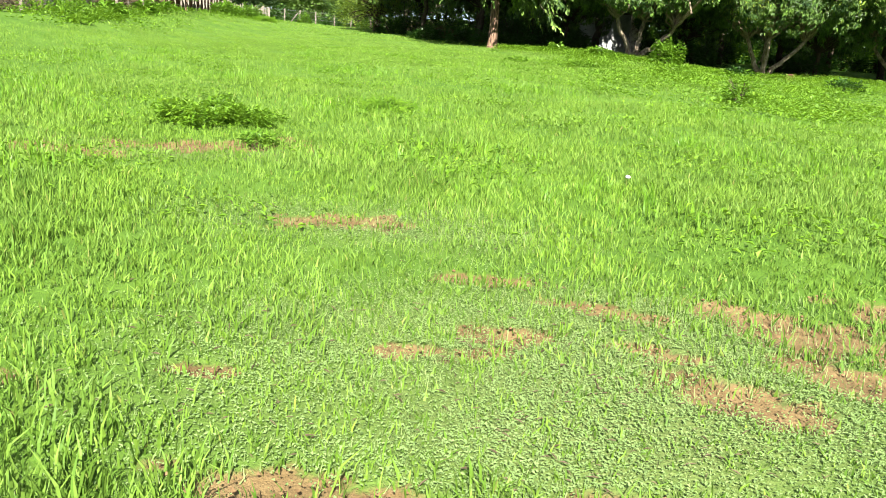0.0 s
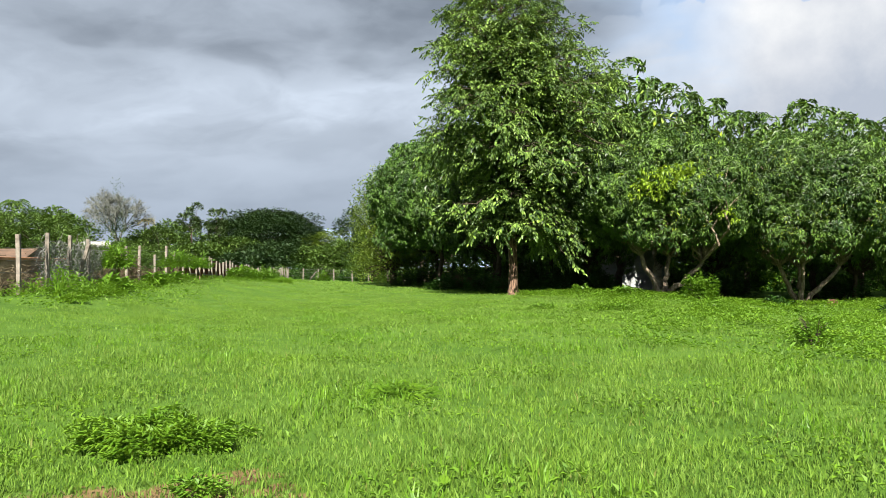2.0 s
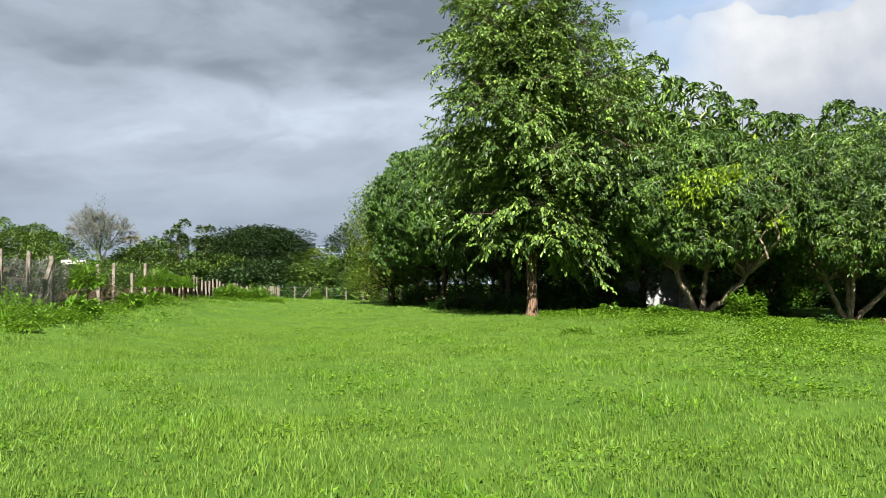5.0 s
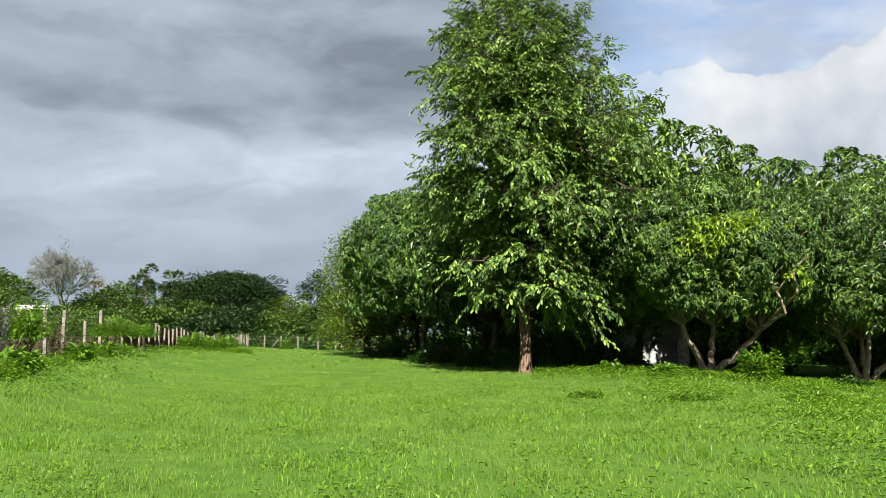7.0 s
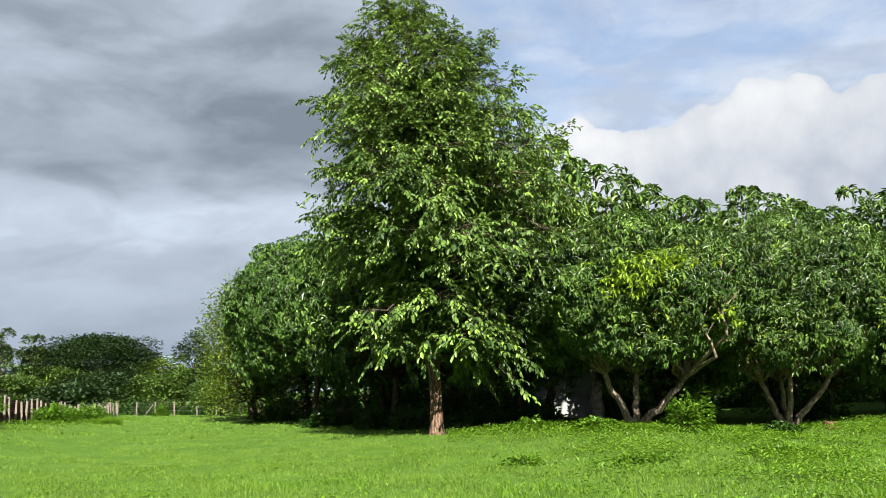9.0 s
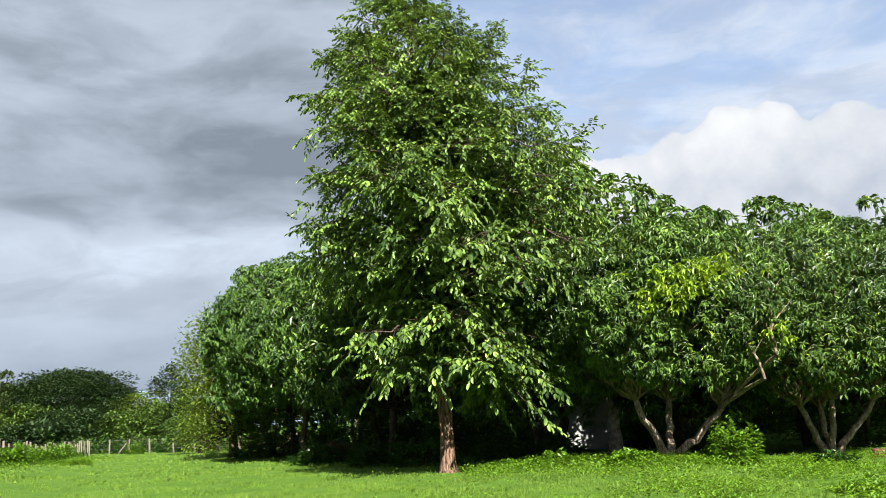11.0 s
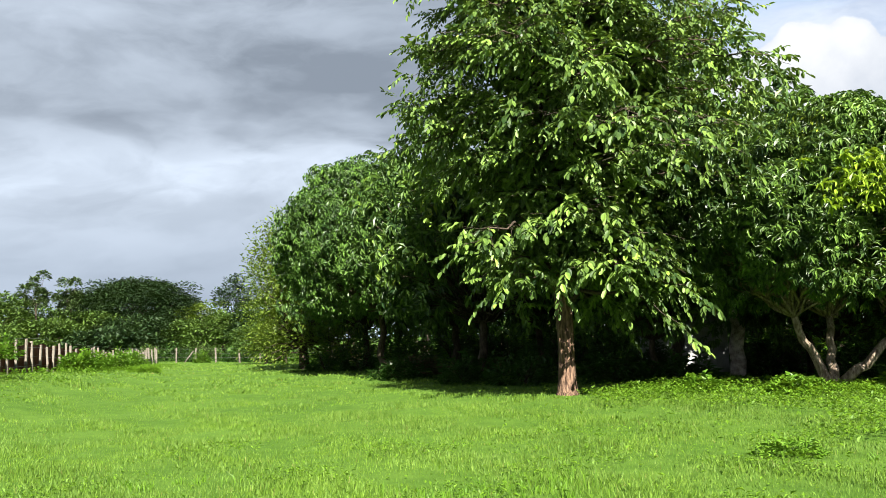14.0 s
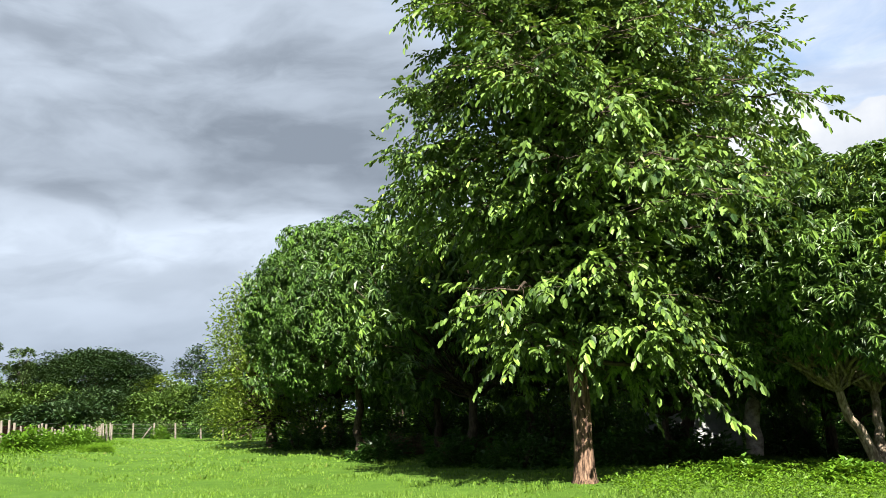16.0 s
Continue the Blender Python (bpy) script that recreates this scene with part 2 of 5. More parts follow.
MAT_SHRUB = leaf_material("shrub_leaves", (0.04004, 0.104, 0.00693), (0.127, 0.2349, 0.01848), None, 0, 0.45, 0.3, 0.9)
# dark bush leaves; under the orchard this tone also stands in for deep shade
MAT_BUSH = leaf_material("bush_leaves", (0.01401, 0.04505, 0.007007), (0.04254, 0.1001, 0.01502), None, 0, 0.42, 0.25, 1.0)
MAT_DRY = leaf_material("dry_brush", (0.05005, 0.03754, 0.02252), (0.1301, 0.1051, 0.06507), None, 0, 0.8, 0.1, 1.0, 0.1)
MAT_COVER = leaf_material("ground_cover_leaves", (0.100, 0.158, 0.050), (0.150, 0.212, 0.080), None, 0, 0.7, 0.3, 2.0, 0.1)
MAT_PALMYELLOW = leaf_material("yellow_palm", (0.1502, 0.1301, 0.01502), (0.2402, 0.2002, 0.03003), None, 0, 0.5, 0.2, 1.0)
MAT_BARK_RED = bark_material("flaking_red_bark", (0.024, 0.014, 0.010), (0.205, 0.128, 0.084), 9.0, 0.16, 1.0)
MAT_BARK_PALE = bark_material("pale_mango_bark", (0.08288, 0.06056, 0.04144), (0.2677, 0.2167, 0.1594), 8.0, 0.35, 0.6)
MAT_BARK_DARK = bark_material("dark_bark", (0.0255, 0.01912, 0.01403), (0.0765, 0.05738, 0.04144), 8.0, 0.3, 0.6)
MAT_BARK_GREY = bark_material("grey_dry_branches", (0.07225, 0.0765, 0.06375), (0.17, 0.1742, 0.1487), 6.0, 0.3, 0.4)
MAT_CONCRETE = plain_material("weathered_concrete", (0.070, 0.060, 0.047), (0.185, 0.162, 0.132), 4.0)
MAT_BRICKRED = plain_material("red_brown_net", (0.06375, 0.0255, 0.01657), (0.1403, 0.06056, 0.03825), 2.0, 0.95)
MAT_WIRE = plain_material("galvanised_wire", (0.102, 0.102, 0.102), (0.1913, 0.1849, 0.1785), 6.0, 0.5, 0.1, 0.5, 0.8)
MAT_PLASTER = plain_material("limewashed_plaster", (0.14, 0.145, 0.14), (0.30, 0.31, 0.30), 1.6)
MAT_TIN = plain_material("rusty_tin_roof", (0.04462, 0.03506, 0.03188), (0.1084, 0.08288, 0.07013), 2.4, 0.6, 0.2, 0.4, 0.4)
MAT_DARKWOOD = plain_material("dark_wood", (0.02869, 0.01912, 0.01275), (0.0765, 0.051, 0.03188), 5.0)
MAT_ROOFTILE = plain_material("old_roof_tile", (0.060, 0.040, 0.028), (0.125, 0.078, 0.050), 1.0)
MAT_STUMP = plain_material("red_brown_stump", (0.03506, 0.01147, 0.008925), (0.1084, 0.03825, 0.02869), 9.0)
MAT_HILL = plain_material("hazy_hill", (0.1275, 0.1658, 0.2167), (0.1721, 0.2104, 0.2677), 0.004, 1.0, 0.0, 0.0)
MAT_EARTH = plain_material("brown_earth", (0.070, 0.042, 0.018), (0.130, 0.085, 0.042), 9.0, 0.95)
MAT_STONE = plain_material("pale_stone", (0.2422, 0.2295, 0.204), (0.3952, 0.3825, 0.3506), 12.0)


# ---- mesh helpers ----
def np_mesh(name, verts, face_sets, mat, smooth=False):
    """One mesh from an array of vertices and arrays of equal-sided faces."""
    me = bpy.data.meshes.new(name)
    verts = np.asarray(verts, dtype=np.float32).reshape(-1, 3)
    me.vertices.add(len(verts))
    me.vertices.foreach_set("co", verts.ravel())
    face_sets = [np.asarray(f, dtype=np.int32) for f in face_sets if len(f)]
    loops = np.concatenate([f.ravel() for f in face_sets])
    sizes = np.concatenate([np.full(len(f), f.shape[1], dtype=np.int32) for f in face_sets])
    starts = np.concatenate([[0], np.cumsum(sizes)[:-1]]).astype(np.int32)
    me.loops.add(len(loops))
    me.loops.foreach_set("vertex_index", loops)
    me.polygons.add(len(sizes))
    me.polygons.foreach_set("loop_start", starts)
    me.polygons.foreach_set("use_smooth", np.full(len(sizes), smooth, dtype=bool))
    me.update(calc_edges=True)
    me.materials.append(mat)
    return me


def mesh_part(name, me, parent, label=""):
    ob = new(name, me)
    ob.parent = parent
    return tagged(ob, label)


def part(name, bm, mat, parent, label=""):
    me = bpy.data.meshes.new(name)
    bm.to_mesh(me)
    bm.free()
    me.materials.append(mat)
    return mesh_part(name, me, parent, label)


def base_empty(name, x, y, z, label, category, group="", kind="", turn=0.0):
    ob = new(name)
    ob.empty_display_size = 0.3
    ob.matrix_world = pose(x, y, z, 0, 0, turn)
    return tagged(ob, label, category, group, kind)


def unit(v):
    return v / np.maximum(np.linalg.norm(v, axis=-1, keepdims=True), 1e-9)


def leaf_arrays(pos, way, up, length, width, droop=0.15, fold=0.25):
    """Folded pointed leaves: six corners and two quads each."""
    n = len(pos)
    way = unit(way)
    side = np.cross(way, up)
    bad = np.linalg.norm(side, axis=1) < 1e-4
    side[bad] = np.cross(way[bad], np.array([1.0, 0.2, 0.1]))
    side = unit(side)
    top = unit(np.cross(side, way))
    length, width = np.broadcast_to(length, n)[:, None], np.broadcast_to(width, n)[:, None]
    mid1 = pos + way * length * 0.34
    mid2 = pos + way * length * 0.80 - top * length * droop * 0.5
    tip = pos + way * length - top * length * droop * 1.3
    lift = top * width * fold
    v = np.stack([pos, mid1 + side * width * 0.46 + lift, mid2 + side * width * 0.40 + lift, tip,
                  mid2 - side * width * 0.40 + lift, mid1 - side * width * 0.46 + lift], axis=1).reshape(-1, 3)
    base = (np.arange(n) * 6)[:, None]
    f = np.concatenate([base + np.array([[0, 3, 2, 1]]), base + np.array([[0, 5, 4, 3]])])
    return v, f


def slim_leaf_arrays(pos, way, up, length, width, droop=0.15, fold=0.2):
    """Cheaper leaves: four corners, folded along the midrib into two triangles."""
    n = len(pos)
    way = unit(way)
    side = unit(np.cross(way, up) + 1e-6)
    top = unit(np.cross(side, way))
    length, width = np.broadcast_to(length, n)[:, None], np.broadcast_to(width, n)[:, None]
    mid = pos + way * length * 0.45 + top * width * fold
    tip = pos + way * length - top * length * droop * 1.3
    v = np.stack([pos, mid + side * width * 0.52, tip, mid - side * width * 0.52], axis=1).reshape(-1, 3)
    base = (np.arange(n) * 4)[:, None]
    return v, np.concatenate([base + np.array([[0, 2, 1]]), base + np.array([[0, 3, 2]])])


def random_ways(n, r):
    v = r.normal(size=(n, 3))
    return unit(v)


class Tubes:
    """Collects tapered limbs into one mesh."""

    def __init__(self):
        self.v, self.f, self.count = [], [], 0

    def limb(self, points, radii, sides=7):
        points = np.asarray(points, dtype=float)
        radii = np.asarray(radii, dtype=float)
        k = len(points)
        tang = unit(np.gradient(points, axis=0))
        ref = np.array([0.31, 0.94, 0.12]) if abs(tang[0][1]) < 0.8 else np.array([0.95, 0.1, 0.3])
        a = unit(np.cross(tang, ref))
        b = np.cross(tang, a)
        ang = np.linspace(0, 2 * np.pi, sides, endpoint=False)
        ring = points[:, None, :] + radii[:, None, None] * (np.cos(ang)[None, :, None] * a[:, None, :] + np.sin(ang)[None, :, None] * b[:, None, :])
        self.v.append(ring.reshape(-1, 3))
        i = np.arange(k - 1)[:, None] * sides
        j = np.arange(sides)[None, :]
        q = np.stack([i + j, i + (j + 1) % sides, i + sides + (j + 1) % sides, i + sides + j], axis=-1).reshape(-1, 4)
        self.f.append(q + self.count)
        self.count += k * sides

    def mesh(self, name, mat):
        return np_mesh(name, np.concatenate(self.v), [np.concatenate(self.f)], mat, True)


def bend(start, end, sag, steps, r, wobble=0.04):
    """A limb's centre line from start to end, bowed upwards by sag and a little crooked."""
    start, end = np.asarray(start, float), np.asarray(end, float)
    t = np.linspace(0, 1, steps)[:, None]
    line = start + (end - start) * t
    line[:, 2] += (sag * np.sin(np.pi * t))[:, 0]
    size = np.linalg.norm(end - start)
    line[1:-1] += r.normal(size=(steps - 2, 3)) * wobble * size
    return line


def box_bm(sx, sy, sz, bevel=0.0, z0=0.0):
    bm = bmesh.new()
    bmesh.ops.create_cube(bm, size=1.0)
    bmesh.ops.scale(bm, vec=(sx, sy, sz), verts=bm.verts)
    bmesh.ops.translate(bm, vec=(0, 0, z0 + sz / 2), verts=bm.verts)
    if bevel:
        bmesh.ops.bevel(bm, geom=bm.edges[:], offset=bevel, segments=1, affect="EDGES")
    return bm


def step(v, lo, hi):
    t = np.clip((v - lo) / (hi - lo), 0, 1)
    return t * t * (3 - 2 * t)


# ---- lie of the land ----
def fence_x(y):
    return -17.6 - 0.227 * (y - 32.0)


def land(x, y):
    """Height of the ground."""
    x, y = np.asarray(x, float), np.asarray(y, float)
    bank = (0.63 + 0.15 * step(y, 36, 43)) * (1 - step(x - fence_x(y), 0.2, 7.5)) * step(y, 8, 24) * (1 - step(y, 50, 84))
    dip = -np.clip(0.038 * (x + 34), 0, 0.5) * step(y, 78, 100) * (1 - step(y, 140, 260))
    rise = 0.17 * np.exp(-((x - 1.0) ** 2 + ((y - 42.0) * 1.3) ** 2) / 40.0)
    soft = 0.03 * np.sin(x * 0.9 + 1.3) * np.sin(y * 0.7) + 0.02 * np.sin(x * 2.3 + y * 1.7)
    fall = -0.45 * step(x, 3.0, 11.0) * step(y, 10, 20)
    return bank + dip + rise + fall + soft * (1 - step(y, 60, 120))


# bare earth: centre, half sizes, turn
BARE = [(0.20, 7.35, 0.42, 0.16, 0.1), (1.27, 6.34, 0.24, 0.09, 0.0), (1.10, 5.36, 0.24, 0.07, 0.1), (1.42, 5.58, 0.26, 0.07, -0.1),
        (1.88, 5.97, 0.34, 0.08, -0.2), (2.72, 6.02, 0.50, 0.24, -0.5), (2.86, 5.42, 0.40, 0.16, -0.3), (2.30, 5.12, 0.34, 0.13, -0.3),
        (2.02, 5.50, 0.16, 0.06, -0.4), (0.97, 4.16, 0.32, 0.11, 0.0), (1.82, 4.38, 0.16, 0.04, 0.0), (3.6, 6.3, 0.5, 0.2, -0.4),
        (-2.95, 8.75, 0.75, 0.28, 0.2), (-1.75, 9.70, 0.95, 0.30, 0.15), (-1.22, 10.25, 0.22, 0.25, 0.0), (0.25, 31.1, 0.35, 0.12, 0.1),
        (0.35, 4.9, 0.14, 0.05, 0.1), (-0.5, 4.6, 0.2, 0.05, 0.0)]


def bare(x, y):
    """1 on bare earth, 0 on turf."""
    x, y = np.asarray(x, float), np.asarray(y, float)
    out = np.zeros_like(x)
    wob = 0.24 * np.sin(x * 9.1 + y * 4.3) + 0.22 * np.sin(x * 17.7 - y * 13.1 + 1.0) + 0.2 * np.sin(y * 29.0 + x * 7.0) + 0.2 * np.sin(x * 41.0 + 2.0 * np.sin(y * 37.0))
    for cx, cy, rx, ry, turn in BARE:
        c, s = math.cos(turn), math.sin(turn)
        u, w = (x - cx) * c + (y - cy) * s, -(x - cx) * s + (y - cy) * c
        d = np.sqrt((u / rx) ** 2 + (w / ry) ** 2) + wob
        out = np.maximum(out, 1 - step(d, 0.7, 1.35))
    return out


def tufty(x, y):
    return 0.5 + 0.25 * np.sin(x * 1.9 + 2.0 * np.sin(y * 0.83)) + 0.25 * np.sin(y * 2.3 + 1.7 * np.sin(x * 1.1))


def worn(x, y):
    """How trodden the ground is: thin turf and thatch round the bare earth."""
    x, y = np.asarray(x, float), np.asarray(y, float)
    a = np.exp(-(((x - 1.75) / 1.55) ** 2 + ((y - 5.15) / 1.1) ** 2) ** 1.5)
    b = 0.8 * np.exp(-((((x + 2.0) - 0.7 * (y - 9.4)) / 1.5) ** 2 + ((y - 9.4) / 0.5) ** 2))
    c = 0.55 * np.exp(-(((x - 0.4) / 1.1) ** 2 + ((y - 7.3) / 0.5) ** 2))
    return np.clip(np.maximum.reduce([a, b, c]) * (0.75 + 0.5 * tufty(x * 1.7, y * 1.9)), 0, 1)


def graded(fine_lo, fine_hi, fine, lo, hi, grow=1.18):
    """Coordinates spaced finely in the middle and ever wider outwards."""
    mid = list(np.arange(fine_lo, fine_hi + 1e-6, fine))
    s, v, left = fine, fine_lo, []
    while v > lo:
        s *= grow
        v -= s
        left.append(v)
    s, v, right = fine, fine_hi, []
    while v < hi:
        s *= grow
        v += s
        right.append(v)
    return np.array(left[::-1] + mid + right)


def build_ground():
    gx, gy = graded(-3.6, 4.6, 0.085, -4000, 4000, 1.09), graded(3.6, 10.6, 0.085, -4000, 4500, 1.08)
    x, y = np.meshgrid(gx, gy)
    z = land(x, y) - 0.03 * bare(x, y)
    v = np.stack([x, y, z], axis=-1).reshape(-1, 3)
    w, h = len(gx), len(gy)
    i = (np.arange(h - 1)[:, None] * w + np.arange(w - 1)[None, :]).ravel()
    me = np_mesh("ground", v, [np.stack([i, i + 1, i + w + 1, i + w], axis=1)], MAT_GROUND, True)
    attr = me.attributes.new("soil", "FLOAT", "POINT")
    attr.data.foreach_set("value", bare(x, y).ravel().astype(np.float32))
    attr = me.attributes.new("worn", "FLOAT", "POINT")
    attr.data.foreach_set("value", worn(x, y).ravel().astype(np.float32))
    tagged(new("ground", me), "green turf field with patches of bare brown earth", "ground", kind="structure")


build_ground()


# ---- grass ----
def blades(name, x0, x1, y0, y1, per_m2, tall, wide, fine, r, keep=None, mat=MAT_GRASS):
    n = int((x1 - x0) * (y1 - y0) * per_m2)
    tufts = max(1, n // 7)
    cx, cy = r.uniform(x0, x1, tufts), r.uniform(y0, y1, tufts)
    k = r.integers(0, tufts, n)
    spread = 0.028 if fine else 0.6 / math.sqrt(per_m2 / 7)
    x, y = cx[k] + r.normal(0, spread, n), cy[k] + r.normal(0, spread, n)
    ok = r.uniform(size=n) > np.maximum(bare(x, y) * 0.86, 0.28 * worn(x, y))
    if keep is not None:
        ok &= keep(x, y)
    x, y, k = x[ok], y[ok], k[ok]
    n = len(x)
    h = tall * r.uniform(0.45, 1.15, n) * (0.62 + 0.6 * tufty(x, y)) * (1 - 0.45 * worn(x, y))
    ang = r.uniform(0, 2 * np.pi, n)
    lean = h * r.uniform(0.1, 0.75, n)
    root = np.stack([x, y, land(x, y) - 0.02], axis=1)
    out = np.stack([np.cos(ang), np.sin(ang), np.zeros(n)], axis=1)
    face = ang + r.normal(0, 0.7, n)
    side = np.stack([-np.sin(face), np.cos(face), np.zeros(n)], axis=1) * (wide * r.uniform(0.6, 1.3, n))[:, None]
    up = np.array([0, 0, 1.0])
    tip = root + out * lean[:, None] + up * (h * 0.93)[:, None]
    if fine:
        mid = root + out * (lean * 0.30)[:, None] + up * (h * 0.58)[:, None]
        v = np.stack([root - side * 0.7, root + side * 0.7, mid + side, mid - side, tip], axis=1).reshape(-1, 3)
        b = (np.arange(n) * 5)[:, None]
        faces = [b + np.array([[0, 1, 2, 3]]), b + np.array([[3, 2, 4]])]
    else:
        v = np.stack([root - side, root + side, tip], axis=1).reshape(-1, 3)
        faces = [(np.arange(n) * 3)[:, None] + np.array([[0, 1, 2]])]
    ob = new(name, np_mesh(name, v, faces, mat))
    return tagged(ob, "bright green field grass growing in uneven tufts", "grass", kind="stuff")


def soft_edges(x0, x1, y0, y1, margin):
    """Keeps fewer and fewer blades towards the edges of a stretch, so that densities flow into one another."""
    def keep(x, y):
        inside = np.minimum.reduce([x - x0, x1 - x, y - y0, y1 - y]) / margin
        wander = 0.35 * np.sin(x * 0.9 + 1.1 * np.sin(y * 0.7)) + 0.25 * np.sin(y * 1.3)
        return (r_grass.uniform(size=len(x)) < np.clip(inside + wander * np.clip(1 - inside, 0, 1), 0, 1)) & (x > fence_x(y) - 4)
    return keep


r_grass = np.random.default_rng(11)
for name, x0, x1, y0, y1, per_m2, tall, wide, fine, margin in (
        ("grass_near", -4.6, 6.6, 2.2, 11.5, 1750, 0.10, 0.0036, True, 1.8), ("grass_mid", -7.5, 8.5, 8.0, 19.0, 660, 0.115, 0.0046, True, 2.2),
        ("grass_wide", -14.0, 14.0, 14.0, 33.0, 340, 0.11, 0.0075, False, 3.0), ("grass_lawn", -13.0, 7.0, 23.0, 42.0, 900, 0.085, 0.0075, False, 2.5), ("grass_wide", -13.0, 13.0, -6.0, 19.0, 170, 0.11, 0.009, False, 4.0),
        ("grass_far", -26.0, 20.0, 28.0, 56.0, 150, 0.10, 0.012, False, 4.0), ("grass_far", -38.0, 8.0, 48.0, 106.0, 26, 0.12, 0.042, False, 6.0)):
    blades(name, x0, x1, y0, y1, per_m2, tall, wide, fine, r_grass, soft_edges(x0, x1, y0, y1, margin))


for x0, x1, y0, y1 in ((-1.2, 0.75, 3.3, 5.6), (1.0, 3.0, 3.5, 4.4), (-3.2, -1.0, 4.6, 8.2)):
    blades("grass_tall", x0, x1, y0, y1, 900, 0.19, 0.0042, True, r_grass, lambda x, y: r_grass.uniform(size=len(x)) < 1.2 * tufty(x * 2.0, y * 2.0) - 0.3)
blades("grass_thin", -1.6, 5.2, 3.2, 8.4, 4200, 0.075, 0.0026, False, r_grass, lambda x, y: r_grass.uniform(size=len(x)) < 1.1 * worn(x, y), MAT_GRASS_THIN)


# ---- low plants ----
def leafy(n, centre, size, r, length, ratio, flat=0.5, hollow=0.5):
    """Leaves through a mound: outward and upward, denser near its skin."""
    d = random_ways(n, r)
    d[:, 2] = np.abs(d[:, 2])
    rad = r.uniform(hollow, 1.0, n) ** 0.5
    lump = 0.74 + 0.42 * np.sin(d[:, 0] * 5.0 + size[0] * 9) * np.sin(d[:, 1] * 6.0 + centre[0])
    p = np.asarray(centre) + d * rad[:, None] * lump[:, None] * np.asarray(size)
    way = d + random_ways(n, r) * 0.8
    way[:, 2] = way[:, 2] * (1 - flat) + 0.1
    ln = length * r.uniform(0.6, 1.25, n)
    return slim_leaf_arrays(p, way, np.tile([0, 0, 1.0], (n, 1)), ln, ln * ratio * 1.1, 0.22)


def mound(name, x, y, size, n, length, ratio, mat, label, category, seed, stems=6, group=""):
    """A leafy weed or bush standing on the ground: stems and leaves."""
    r = np.random.default_rng(seed)
    z = float(land(x, y))
    thing = base_empty(name, x, y, z, label, category, group)
    tubes = Tubes()
    for i in range(stems):
        a = r.uniform(0, 6.28)
        end = (math.cos(a) * size[0] * 0.6, math.sin(a) * size[1] * 0.6, size[2] * r.uniform(0.5, 0.9))
        tubes.limb(bend((math.cos(a) * 0.02, math.sin(a) * 0.02, -0.03), end, size[2] * 0.12, 5, r), np.linspace(0.006, 0.002, 5) * (1 + size[2] * 2), 4)
    mesh_part("stalk", tubes.mesh("stalk", MAT_DRY if mat is MAT_DRY else MAT_SHRUB if category == "weed" else MAT_BARK_DARK), thing)
    v, f = leafy(n, (0, 0, 0.02), size, r, length, ratio)
    mesh_part("foliage", np_mesh("foliage", v, [f], mat), thing)
    return thing


def scatter_leaves(name, n, area, r, mat, length, ratio, lift, label, keep=None):
    """Small broad leaves spread over the turf."""
    x, y = r.uniform(area[0], area[1], n), r.uniform(area[2], area[3], n)
    ok = r.uniform(size=n) > bare(x, y) * 0.72
    if keep is not None:
        ok &= keep(x, y, r)
    x, y = x[ok], y[ok]
    n = len(x)
    p = np.stack([x, y, land(x, y) + r.uniform(0.2, 1.0, n) * lift], axis=1)
    way = random_ways(n, r)
    way[:, 2] = np.abs(way[:, 2]) * 0.6
    ln = length * r.uniform(0.6, 1.3, n)
    v, f = slim_leaf_arrays(p, way, np.tile([0, 0, 1.0], (n, 1)), ln, ln * ratio * 1.1, 0.2)
    return tagged(new(name, np_mesh(name, v, [f], mat)), label, "weeds", kind="stuff")


def near_earth(x, y, r):
    return r.uniform(size=len(x)) < 1.1 * worn(x, y) * (0.4 + 0.9 * tufty(x * 3.1, y * 2.7)) * (1 - 0.55 * bare(x, y)) + 0.01


def on_worn(x, y, r):
    return r.uniform(size=len(x)) < worn(x, y)


def rough_right(x, y, r):
    patch = tufty(x * 0.8 + 3, y * 0.6)
    return r.uniform(size=len(x)) < step(patch, 0.35, 0.8) * step(x + (y - 30) * 0.15, -1.0, 5.0) + 0.02


def dark_patches(x, y, r):
    patch = tufty(x * 1.3 + 7, y * 1.1 + 2)
    return r.uniform(size=len(x)) < step(patch, 0.66, 0.9) * step(x + (y - 30) * 0.1, 0.0, 4.0)


def field_patches(x, y, r):
    return r.uniform(size=len(x)) < step(tufty(x * 1.1 + 1, y * 0.9 + 5), 0.5, 0.85) + 0.06


def coarse_patches(x, y):
    return r_grass.uniform(size=len(x)) < step(tufty(x * 0.7 + 4, y * 0.6 + 1), 0.62, 0.92)


def tree_line(x, y, r):
    edge = 40.6 + 0.45 * np.clip(x - 4, 0, 30) + 0.6 * np.sin(x * 1.3)
    return (np.abs(y - edge) < 1.3 + r.normal(0, 0.9, len(x)))


def fence_foot(x, y, r):
    u = x - fence_x(y)
    return (u > -1.5) & (u < 3.0 + 0.9 * np.sin(y * 0.9) + 1.8 * (1 - step(y, 30, 46)) + r.normal(0, 0.5, len(x)))


